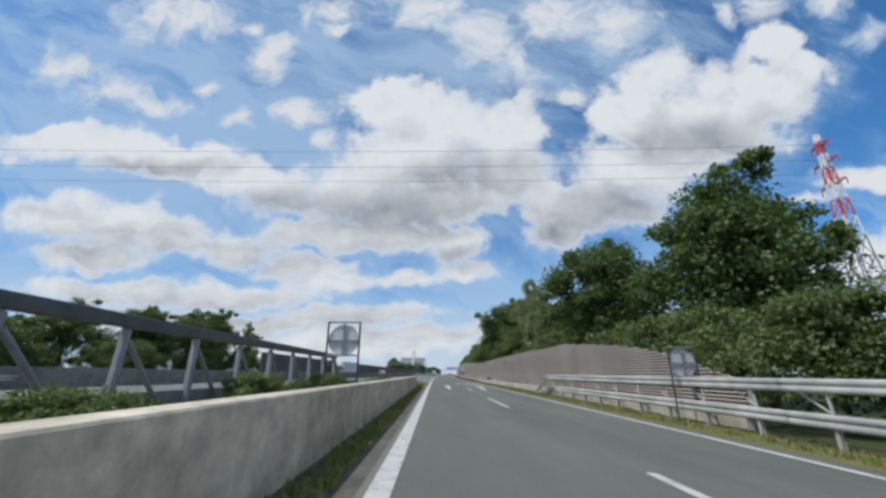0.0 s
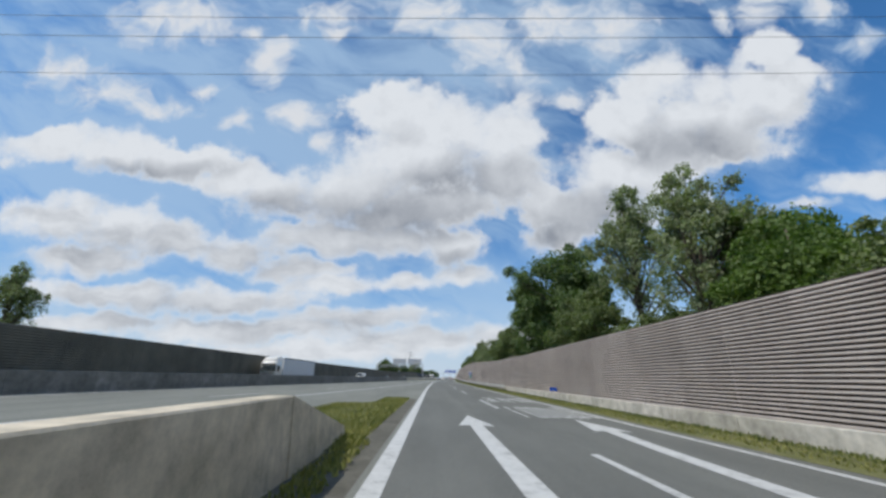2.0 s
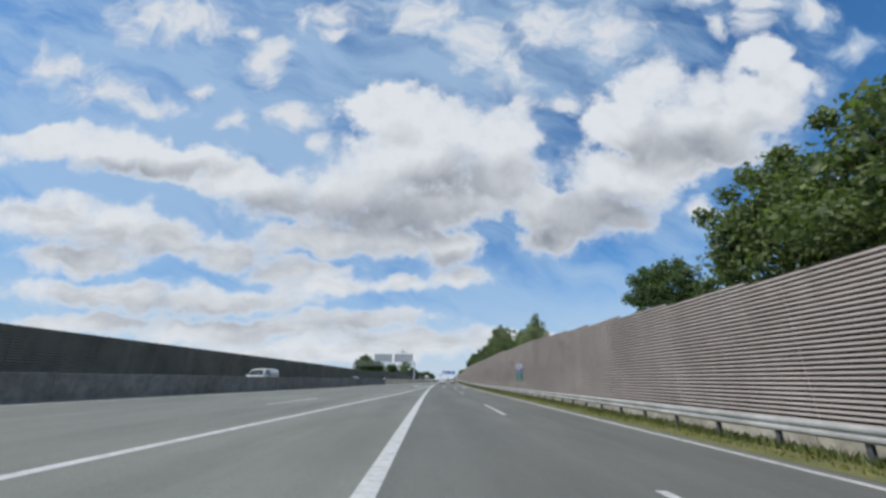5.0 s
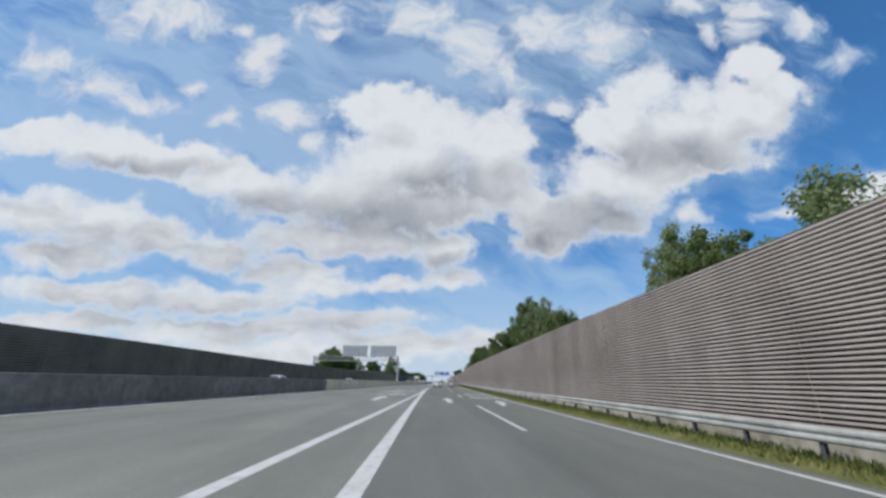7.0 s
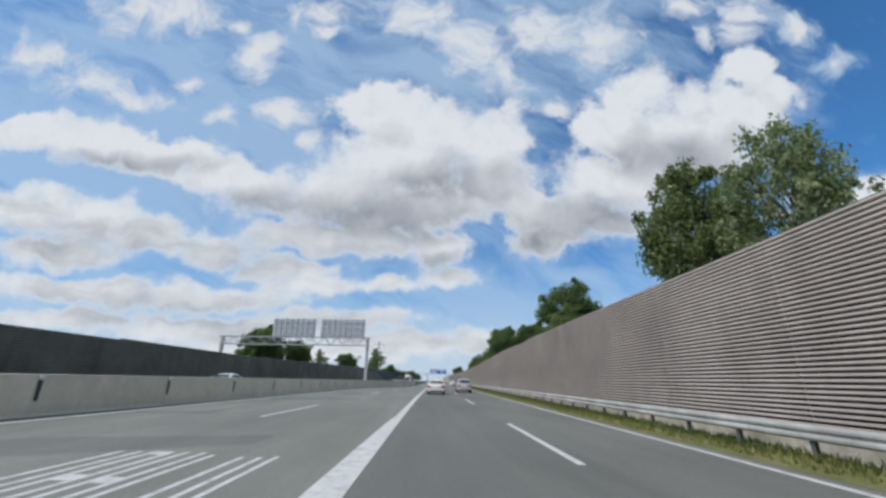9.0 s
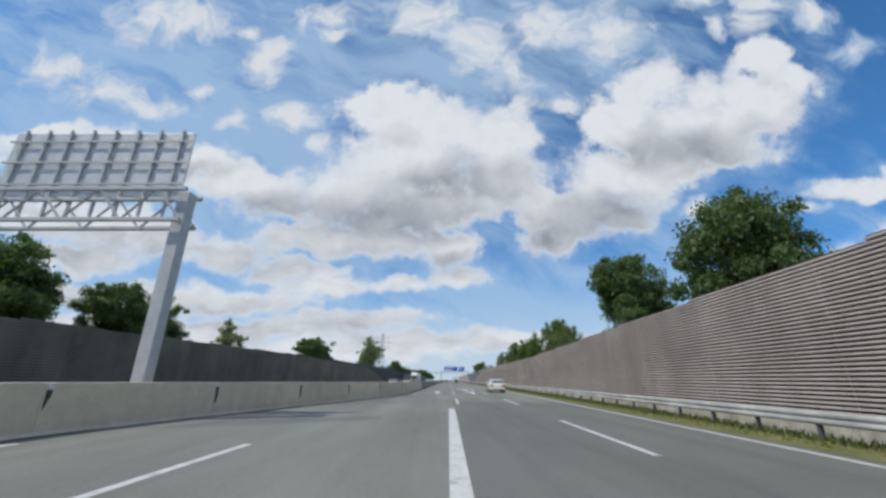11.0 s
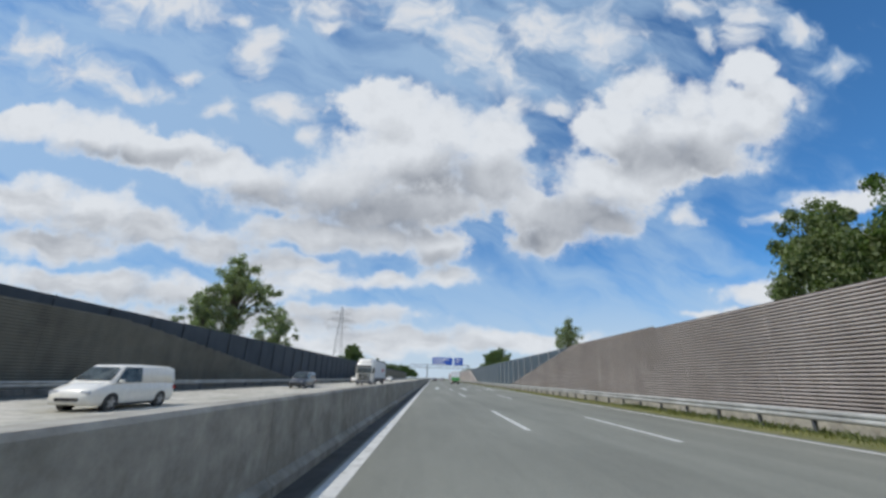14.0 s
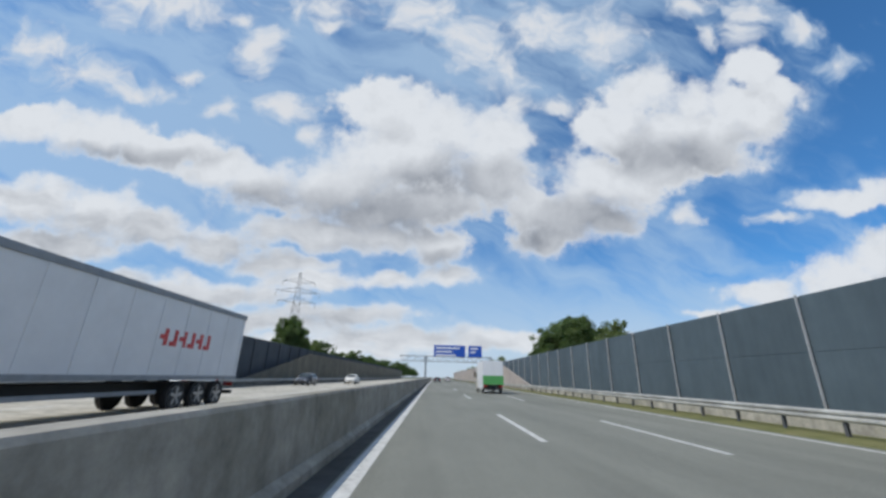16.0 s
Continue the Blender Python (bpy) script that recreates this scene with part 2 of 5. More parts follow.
def concrete(name, v, t=(1.03, 1.0, 0.92), stain=0.45, wear=1.0):
    m = Mat(name, 0.9)
    base = m.ramp(m.noise(2.2, 7, 0.72), [(0.32, tint(v * (1 - 0.38 * wear), t)), (0.68, tint(v * (1 + 0.2 * wear), t))])
    runs = m.ramp(m.noise(1.0, 5, 0.7, m.scaled(m.world, (1.1, 1.1, 0.3))), [(0.40, grey(stain)), (0.62, (1, 1, 1))])
    blot = m.ramp(m.noise(0.28, 5, 0.7), [(0.38, (0.60, 0.60, 0.54)), (0.60, (1, 1, 1))])
    c = m.mix(0.22, m.mix(0.7 * wear, base, blot, "MULTIPLY"), runs, "MULTIPLY")
    c = m.mix(0.35, c, m.ramp(m.rand(), [(0.0, grey(0.7)), (1.0, grey(1.0))]), "MULTIPLY")
    return m.colour(c).bump(m.noise(38, 4), 0.25, 0.01).m


def asphalt(name, v, t=(1.0, 1.015, 0.89)):
    m = Mat(name, 0.82, spec=0.4)
    grain = m.ramp(m.noise(55, 3, 0.7), [(0.32, tint(0.51 * v, t)), (0.68, tint(v, t))])
    lanes = m.ramp(m.noise(1.0, 4, 0.6, m.scaled(m.world, (0.75, 0.012, 0))), [(0.35, grey(0.80)), (0.65, grey(1.0))])
    patch = m.ramp(m.noise(0.16, 5, 0.65, m.scaled(m.world, (2.2, 0.6, 0))), [(0.36, grey(0.78)), (0.64, grey(1.0))])
    c = m.mix(1.0, m.mix(0.8, grain, lanes, "MULTIPLY"), patch, "MULTIPLY")
    return m.colour(c).bump(m.noise(90, 2), 0.35, 0.008).m


def paint():
    m = Mat("road_paint", 0.7)
    worn = m.ramp(m.noise(3.5, 6, 0.75), [(0.30, (0.28, 0.28, 0.265)), (0.46, (0.52, 0.52, 0.49)), (0.75, (0.66, 0.66, 0.63))])
    return m.colour(worn).bump(m.noise(70, 2), 0.2, 0.005).m


def ribbed(name, a, b, warm=0.0):
    m = Mat(name, 0.88)
    c = m.ramp(m.noise(0.35, 6, 0.7), [(0.3, a), (0.7, b)])
    c = m.mix(0.5, c, m.ramp(m.noise(1.0, 5, 0.7, m.scaled(m.world, (0.9, 0.9, 0.12))), [(0.35, grey(0.62, warm)), (0.62, grey(1.0))]), "MULTIPLY")
    c = m.mix(0.5, c, m.ramp(m.rand(), [(0.0, grey(0.80)), (1.0, grey(1.0))]), "MULTIPLY")
    return m.colour(c).bump(m.noise(60, 3), 0.3, 0.008).m


def soil_green(name, stops, scale=0.8):
    m = Mat(name, 0.95, spec=0.2)
    c = m.mix(0.5, m.ramp(m.noise(scale, 6, 0.7), stops), m.ramp(m.noise(14, 3), [(0.3, grey(0.55)), (0.7, grey(1.0))]), "MULTIPLY")
    return m.colour(c).bump(m.noise(9, 5), 0.6, 0.06).m


def leafy(name, dark, light, through=0.35):
    m = Mat(name, 0.55, spec=0.35)
    c = m.mix(0.5, m.ramp(m.island(), [(0.0, dark), (0.75, light), (1.0, tuple(x * 1.5 for x in light))]),
              m.ramp(m.noise(0.5, 3), [(0.35, dark), (0.65, light)]))
    m.colour(c)
    t = m.n.new("ShaderNodeBsdfTranslucent")
    m.l.new(m.mix(1.0, c, (1.0, 1.25, 0.45), "MULTIPLY"), t.inputs[0])
    s = m.n.new("ShaderNodeMixShader")
    s.inputs[0].default_value = through
    m.l.new(m.b.outputs[0], s.inputs[1])
    m.l.new(t.outputs[0], s.inputs[2])
    m.l.new(s.outputs[0], m.n["Material Output"].inputs["Surface"])
    return m.m


def plain(name, c, rough=0.5, metal=0.0, var=0.15, spec=0.5, scale=3.0):
    m = Mat(name, rough, metal, spec)
    dark = tuple(x * (1 - var) for x in c)
    return m.colour(m.ramp(m.noise(scale, 5, 0.65, m.pos), [(0.3, dark), (0.7, c)])).m


def carpaint(name, c):
    m = Mat(name, 0.32)
    m.b.inputs["Coat Weight"].default_value, m.b.inputs["Coat Roughness"].default_value = 0.7, 0.06
    dirt = m.ramp(m.noise(4, 5, 0.7, m.pos), [(0.3, tuple(x * 0.86 for x in c)), (0.65, c)])
    return m.colour(dirt).m


ASPHALT, ASPHALT_PALE, PAINT = asphalt("asphalt", 0.230), asphalt("pale_asphalt", 0.300, (0.985, 1.005, 0.85)), paint()
CONC = concrete("barrier_concrete", 0.68, (1.17, 1.02, 0.78))
CONC_PALE = concrete("plinth_concrete", 0.54, (1.06, 1.0, 0.86), 0.55)
CONC_NEW = concrete("new_barrier_concrete", 0.66, (1.18, 1.03, 0.76), 0.75, 0.35)
CONC_WIDE = concrete("mossy_barrier_concrete", 0.40, (1.06, 1.0, 0.86), 0.4)
CONC_DARK = concrete("weathered_dark_concrete", 0.25, (1.02, 1.0, 0.92))
GUTTER = concrete("dark_gutter", 0.085)
PALE_STEEL = plain("pale_galvanised_steel", (0.50, 0.51, 0.51), 0.6, 0.1, 0.2)
WALL_BEIGE = ribbed("ribbed_beige_panel", (0.48, 0.42, 0.375), (0.66, 0.59, 0.535), 0.03)
WALL_BROWN = ribbed("ribbed_brown_panel", (0.130, 0.125, 0.102), (0.235, 0.225, 0.182))
WALL_SLATE = ribbed("slate_panel", (0.068, 0.098, 0.118), (0.098, 0.135, 0.158))
# near-black for the rib recesses: deepens their shade by colour
GROOVE_SHADE = ribbed("groove_shade_panel", (0.035, 0.028, 0.026), (0.07, 0.058, 0.052))
# slate once more, its colour darkened for the wall turned from the sun
WALL_SLATE_SHADED = ribbed("shaded_slate_panel", (0.050, 0.062, 0.076), (0.078, 0.092, 0.108))
GALV = plain("galvanised_steel", (0.53, 0.525, 0.49), 0.6, 0.15, 0.45, 0.5, 1.2)
STEEL_DARK = plain("dark_steel", (0.07, 0.075, 0.085), 0.6, 0.3, 0.3)
STEEL_MID = plain("weathered_steel", (0.13, 0.135, 0.145), 0.6, 0.2, 0.35)
STEEL_GREY = plain("grey_painted_steel", (0.27, 0.29, 0.31), 0.55, 0.2, 0.25)
SIGN_BACK = plain("aluminium_sign_back", (0.62, 0.63, 0.64), 0.5, 0.15, 0.25)
SIGN_BLUE = plain("blue_sign_sheet", (0.012, 0.085, 0.46), 0.45, 0, 0.1)
SIGN_GREEN = plain("green_sign_sheet", (0.01, 0.20, 0.16), 0.45, 0, 0.1)
SIGN_WHITE = plain("white_sign_sheet", (0.78, 0.79, 0.80), 0.45, 0, 0.06)
RED = plain("red_paint", (0.55, 0.05, 0.05), 0.5, 0, 0.15)
GRASS_SOIL = soil_green("grass_ground", [(0.25, (0.10, 0.115, 0.04)), (0.55, (0.18, 0.18, 0.075)), (0.8, (0.27, 0.23, 0.12))])
FIELD = soil_green("far_ground", [(0.3, (0.05, 0.075, 0.025)), (0.7, (0.11, 0.13, 0.045))], 0.03)
GRIT = soil_green("gritty_verge", [(0.3, (0.10, 0.095, 0.075)), (0.7, (0.20, 0.19, 0.155))])
BLADE = leafy("grass_blade", (0.12, 0.14, 0.035), (0.30, 0.28, 0.10), 0.3)
GREEN_BLADE = leafy("green_grass_blade", (0.055, 0.085, 0.022), (0.17, 0.185, 0.06), 0.3)
LEAF = leafy("leaf_dark", (0.055, 0.090, 0.034), (0.150, 0.205, 0.082), 0.4)
LEAF_PALE = leafy("leaf_pale", (0.150, 0.180, 0.105), (0.300, 0.330, 0.190), 0.42)
LEAF_FRESH = leafy("leaf_fresh", (0.060, 0.105, 0.022), (0.140, 0.205, 0.048))
LEAF_BUSH = leafy("leaf_bush", (0.084, 0.115, 0.046), (0.200, 0.240, 0.100), 0.4)
BARK = plain("bark", (0.15, 0.12, 0.09), 0.9, 0, 0.5)
WHITE_CAR = carpaint("white_car_paint", (0.79, 0.76, 0.68))
SILVER_CAR = carpaint("silver_car_paint", (0.46, 0.44, 0.43))
DARK_CAR = carpaint("dark_car_paint", (0.030, 0.034, 0.042))
GREEN_CAR = carpaint("green_truck_paint", (0.09, 0.36, 0.10))
TYRE = plain("tyre_rubber", (0.022, 0.022, 0.023), 0.85, 0, 0.3)
RIM = plain("alloy_rim", (0.42, 0.43, 0.44), 0.35, 0.8, 0.25)
BLACK = plain("black_plastic", (0.020, 0.021, 0.022), 0.55, 0, 0.3)
TAIL = plain("red_lens", (0.42, 0.020, 0.022), 0.2, 0, 0.2)
LENS = plain("clear_lens", (0.55, 0.57, 0.60), 0.12, 0.3, 0.2)
TRAILER = plain("white_trailer_sheet", (0.70, 0.71, 0.72), 0.5, 0, 0.12, scale=0.8)


def glass():
    m = Mat("car_glass", 0.06, 0.0, 0.5)
    c = m.ramp(m.noise(2.2, 3, 0.6, m.pos), [(0.38, (0.020, 0.026, 0.026)), (0.62, (0.085, 0.100, 0.096))])
    return m.colour(c).m


GLASS = glass()

# ---------------------------------------------------------------- the line of the road


def heading(s):
    return radians(3.0) * min(max((s - 70) / 170, 0), 1)


def cross(s):
    return 0.025 * min(max((305 - s) / 135, 0), 1)


CENTRE = [(0.0, -100.0)]
for i in range(1, 2200):
    a = heading(-100 + i - 0.5)
    CENTRE.append((CENTRE[-1][0] + math.sin(a), CENTRE[-1][1] + math.cos(a)))


def at(s, l, z=0.0):
    """A place s metres along the road, l to the right of its first line of travel, z over the road."""
    k = s + 100
    i = min(max(int(k), 0), len(CENTRE) - 2)
    f, a = k - i, heading(s)
    x = CENTRE[i][0] + (CENTRE[i + 1][0] - CENTRE[i][0]) * f
    y = CENTRE[i][1] + (CENTRE[i + 1][1] - CENTRE[i][1]) * f
    return Vector((x + l * math.cos(a), y - l * math.sin(a), z - cross(s) * min(max(l, -26), 10)))


def spot(s, l, z=0.0, turn=0.0, size=1.0):
    """The pose of a thing that faces along the road, turned left by some degrees."""
    p = at(s, l, z)
    return pose(p.x, p.y, p.z, 0, 0, turn - math.degrees(heading(s))) @ Matrix.Scale(size, 4)


def table(rows):
    xs, ys = zip(*rows)
    return lambda s: float(np.interp(s, xs, ys))


# ---------------------------------------------------------------- mesh helpers


def link_mesh(name, verts, faces, material, parent=None, label="", smooth=False):
    me = bpy.data.meshes.new(name)
    me.from_pydata([tuple(v) for v in verts], [], faces)
    me.materials.append(material)
    if smooth:
        me.polygons.foreach_set("use_smooth", [True] * len(me.polygons))
    me.update()
    ob = new(name, me)
    ob.parent = parent
    if label:
        tagged(ob, label)
    return ob


def part(name, bm, material, parent=None, label="", smooth=False):
    me = bpy.data.meshes.new(name)
    bmesh.ops.recalc_face_normals(bm, faces=bm.faces)
    bm.to_mesh(me)
    bm.free()
    me.materials.append(material)
    if smooth:
        me.polygons.foreach_set("use_smooth", [True] * len(me.polygons))
    ob = new(name, me)
    ob.parent = parent
    if label:
        tagged(ob, label)
    return ob


def add_box(bm, lo, hi, bevel=0.0, turn=None):
    lo, hi = Vector(lo), Vector(hi)
    m = Matrix.Translation((lo + hi) / 2) @ Matrix.Diagonal((*(hi - lo), 1))
    made = bmesh.ops.create_cube(bm, size=1, matrix=(turn @ m) if turn else m)["verts"]
    if bevel:
        edges = {e for v in made for e in v.link_edges}
        bmesh.ops.bevel(bm, geom=list(edges), offset=bevel, segments=2, affect="EDGES", profile=0.6)


def box(lo, hi, bevel=0.0):
    bm = bmesh.new()
    add_box(bm, lo, hi, bevel)
    return bm


def add_bar(bm, a, b, r, n=6, r2=None):
    a, b = Vector(a), Vector(b)
    d = b - a
    m = Matrix.Translation((a + b) / 2) @ d.to_track_quat("Z", "Y").to_matrix().to_4x4()
    bmesh.ops.create_cone(bm, cap_ends=True, segments=n, radius1=r, radius2=r if r2 is None else r2, depth=d.length, matrix=m)


def cylinder(a, b, r, n=12, r2=None):
    bm = bmesh.new()
    add_bar(bm, a, b, r, n, r2)
    return bm


def empty(name, m, label="", category="", group="", kind=""):
    ob = new(name)
    ob.empty_display_size = 0.2
    ob.matrix_world = m
    return tagged(ob, label, category, group, kind)


def sweep(name, edge, s0, s1, material, step=4.0, closed=False, parent=None):
    """A strip along the road: edge(s) gives its section, a row of (l, z)."""
    n = max(1, round((s1 - s0) / step))
    verts, faces = [], []
    for i in range(n + 1):
        s = s0 + (s1 - s0) * i / n
        verts += [at(s, l, z) for l, z in edge(s)]
    k = len(edge(s0))
    for i in range(n):
        for j in range(k if closed else k - 1):
            j2 = (j + 1) % k
            faces.append((i * k + j, i * k + j2, (i + 1) * k + j2, (i + 1) * k + j))
    if closed:
        faces += [tuple(range(k))[::-1], tuple(n * k + j for j in range(k))]
    return link_mesh(name, verts, faces, material, parent)


# ---------------------------------------------------------------- ground, road, markings
ground = sweep("ground", lambda s: [(-2600, -0.25), (-140, -0.25), (-60, -0.2), (-25.2, -0.06), (8.6, -0.06), (12, -0.1), (60, -0.25), (140, -0.25), (2600, -0.25)],
               -100, 2000, FIELD, 25)
tagged(ground, "flat green ground under the motorway and beyond its walls", "ground", kind="structure")
road = sweep("road", lambda s: [(-24.6, 0), (-12, 0), (-0.65, 0), (7.35, 0)], -100, 1600, ASPHALT, 10)
tagged(road, "worn grey asphalt of slip road and motorway", "road", kind="structure")
pavement = sweep("pavement", lambda s: [(-20.6, 0.003), (-12, 0.003), (-5.6, 0.003)], 300, 640, CONC_PALE, 8)
tagged(pavement, "pale concrete pavement of the opposite carriageway", "road", kind="structure")
verge = sweep("verge", lambda s: [(7.35, 0.004), (7.6, 0.05), (8.2, 0.07), (9.3, 0.06)], -60, 620, GRASS_SOIL, 4)
tagged(verge, "narrow verge of dry yellow-green grass beside the asphalt", "verge", kind="structure")

merge = table([(-60, -18.5), (41, -11.0), (50, -10.0), (60, -8.9), (81, -6.65), (131, -2.95), (155, -1.87), (180, -1.06), (205, -0.72), (900, -0.72)])
median = table([(-60, -26), (60, -20.5), (95, -17.5), (143, -13.0), (190, -11.0), (230, -10.6), (253, -10.3), (279, -5.25), (284, -4.9), (900, -4.9)])
motorway = sweep("motorway", lambda s: [(median(s) - 0.2, 0.003), (-0.52, 0.003)], -60, 268, ASPHALT_PALE, 6)
tagged(motorway, "pale worn asphalt of the motorway's left lanes", "road", kind="structure")
motorway = sweep("motorway", lambda s: [(-4.95, 0.003), (-0.5, 0.003), (7.34, 0.003)], 268, 900, ASPHALT_PALE, 8)
tagged(motorway, "pale worn asphalt of the motorway past the merge", "road", kind="structure")


def stripe(l, s0, s1, wide=0.24, group="lane lines", label="white painted line on the asphalt"):
    fn = l if callable(l) else (lambda s: l)
    ob = sweep("road_line", lambda s: [(fn(s) - wide / 2, 0.006), (fn(s) + wide / 2, 0.006)], s0, s1, PAINT, 5)
    return tagged(ob, label, "road marking", group)


stripe(-0.66, -60, 262, 0.30, "edge lines", "broad solid white line between slip road and motorway")
stripe(6.9, -60, 900, 0.2, "edge lines", "solid white edge line beside the verge")
stripe(-4.3, 281, 900, 0.30, "edge lines", "solid white edge line beside the median barrier")
stripe(merge, -60, 203, 0.26, "edge lines", "solid white edge line where the motorway joins")
stripe(lambda s: median(s) + 0.7, -60, 250, 0.24, "edge lines", "solid white edge line beside the median barrier")
for s0, s1 in ((-12.3, -5.3), (-0.3, 6.5), (18.2, 25.0), (36.5, 43.2), (54.8, 62.4), (73.2, 80.0), (91.4, 98.2), (110, 116.8), (134.1, 141.2),
               (150.5, 163.5), (176, 183), (195.3, 202.2), (213.9, 220.8), (232, 238.8), (250, 256.8)):
    stripe(3.3, s0, s1, 0.17, "lane dashes", "white lane dash, a little worn")
inner = table([(280, -0.25), (335, -0.22), (362, -0.42), (372, -0.58), (900, -0.6)])
outer = table([(284, 3.35), (288, 3.3), (294, 2.5), (302, 2.5), (318, 3.1), (345, 3.2), (365, 2.95), (900, 2.92)])
for s0 in (266, 284, 301.4, 325, 339.8, 360, 378.4, 396.3, 415, 433, 451, 469, 487, 505, 523, 541):
    stripe(inner, s0, s0 + 6.8, 0.17, "lane dashes", "white lane dash, a little worn")
for s0 in (266, 282.5, 293.4, 323.4, 338.2, 359, 377.9, 395.2, 414, 432, 450, 468, 486, 504, 522, 540):
    stripe(outer, s0, s0 + 6.4, 0.17, "lane dashes", "white lane dash, a little worn")
for k in range(16):
    s0 = -30 + 18 * k
    if s0 < 132:
        stripe(lambda s: max(merge(s) - 3.4, median(s) + 3.6) if s < 140 else -5.1 + max(0, (215 - s)) * -0.015, s0 - 2, s0 + 4.5, 0.17, "lane dashes", "white lane dash, a little worn")
for s0, s1 in ((202, 208.5), (225.5, 232), (244, 250.5)):
    stripe(lambda s: -5.1 + max(0, (215 - s)) * -0.015, s0, s1, 0.17, "lane dashes", "white lane dash, a little worn")
for k in range(34):
    for l in (-13.4, -17.2):
        if k * 18 > 262 or l < -17:
            stripe(l if k * 18 > 262 else median(k * 18) - 7.2, k * 18.0, k * 18 + 6, 0.17, "lane dashes", "white lane dash, a little worn")
for l in (-9.9, -20.9):
    stripe(l, 262, 900, 0.22, "edge lines", "solid white edge line of the opposite carriageway")


def on_road(name, polys, label, category="road marking", group=""):
    """Flat paint from corner lists in (s, l)."""
    verts, faces = [], []
    for poly in polys:
        faces.append(tuple(range(len(verts), len(verts) + len(poly))))
        verts += [at(s, l, 0.007) for s, l in poly]
    return tagged(link_mesh(name, verts, faces, PAINT), label, category, group)


def arrow(s0, s1, l, bend=0.0, wide=0.2, head=3.2):
    hs, n = s1 - head, 6
    shaft = [(s0 + (hs - s0) * i / n, l + bend * (i / n) ** 2) for i in range(n + 1)]
    e = l + bend
    poly = [(q, x - wide) for q, x in shaft] + [(hs - 0.2, e - 0.56), (s1, e + 0.12 * bend), (hs - 0.2, e + 0.56)] + [(q, x + wide) for q, x in shaft[::-1]]
    on_road("road_arrow", [poly], "long white lane arrow painted on the asphalt", group="lane arrows")


for args in ((39.3, 50.8, 1.45), (38.6, 50.2, 4.9, 0.45), (165.6, 173.0, 1.70), (164, 171.2, 5.2, 0.5), (165.5, 173, -3.6), (284.4, 292.9, -2.1),
             (283.3, 291.6, 1.8), (293.4, 299.0, 1.5), (379.6, 389.4, -2.4), (379.0, 389.2, 1.35), (379.2, 389.0, 4.75), (-30, -19, 1.4)):
    arrow(*args)


def word(s0, s1, l0, l1, letters, seed):
    """A line of long painted characters that cannot be read: plain bars."""
    rng = random.Random(seed)
    step = (l1 - l0) / letters
    polys = []
    for k in range(letters):
        a = l0 + k * step + 0.06
        b = a + step * 0.72
        stem = 0.09
        low, high = s0 + rng.uniform(0, 0.25), s1 - rng.uniform(0, 0.5)
        polys.append([(low, a), (low, a + stem), (high, a + stem), (high, a)])
        if rng.random() < 0.7:
            polys.append([(low, b - stem), (low, b), (high, b), (high, b - stem)])
        for f in ((0.02,), (0.45,), (0.92,), (0.02, 0.92), (0.45, 0.92))[rng.randrange(5)]:
            q = low + (high - low) * f
            polys.append([(q, a + stem), (q, b - stem * 0.9), (q + 0.32, b - stem * 0.9), (q + 0.32, a + stem)])
    ob = empty("painted_word", Matrix.Translation(at(s0, l0)), "row of tall white painted characters on the asphalt", "road marking", "painted words")
    for poly in polys:
        link_mesh("bar", [at(q, x, 0.007) - at(s0, l0) for q, x in poly], [tuple(range(len(poly)))], PAINT, ob)


word(50.6, 56.5, 3.7, 6.75, 6, 1)
word(60.2, 66.0, 3.7, 6.7, 6, 2)
word(173.9, 178.2, 4.0, 6.6, 6, 3)
word(181.6, 187.6, 4.2, 6.6, 5, 4)
word(175.6, 180.6, -4.9, -2.1, 6, 5)
word(182.6, 188.2, -5.3, -2.2, 6, 6)
word(191.4, 195.4, -5.0, -1.7, 6, 7)
word(300.6, 305.4, 0.3, 2.9, 6, 8)
word(307.0, 312.6, 0.6, 3.0, 6, 9)

# grass wedge between the slip road and the motorway, and strips along the first barrier
gore_l = table([(24, -7.0), (44, -5.8), (54, -4.2), (59, -2.9), (61.5, -1.8)])
gore = sweep("gore", lambda s: [(-1.25, 0.012), (-1.7, 0.06), (0.5 * (-1.7 + gore_l(s)), 0.10), (gore_l(s) + 0.3, 0.06), (gore_l(s), 0.01)], 42.5, 61.5, GRASS_SOIL, 2)
tagged(gore, "wedge of yellow-green grass between two carriageways", "verge", kind="structure")
grit = sweep("grit", lambda s: [(-0.92, 0.005), (-1.25, 0.02), (-1.8, 0.05)], -60, 61, GRIT, 4)
tagged(grit, "gritty strip with weeds at the foot of a barrier", "verge", kind="structure")
strip = sweep("strip", lambda s: [(-2.2, 0.30), (-3.5, 0.36), (-6.2, 0.30), (-7.4, 0.02)], -60, 43, GRASS_SOIL, 4)
tagged(strip, "overgrown planted strip behind a concrete barrier", "verge", kind="structure")

# ---------------------------------------------------------------- barriers


def clipped(prof, z0, below):
    """The share of a section below or above the height z0."""
    out = []
    for (x0, a), (x1, c) in zip(prof, prof[1:] + prof[:1]):
        keep0, keep1 = (a <= z0, c <= z0) if below else (a >= z0, c >= z0)
        if keep0:
            out.append((x0, a))
        if keep0 != keep1 and abs(c - a) > 1e-6 and a != z0 and c != z0:
            f = (z0 - a) / (c - a)
            out.append((x0 + (x1 - x0) * f, z0))
    return out


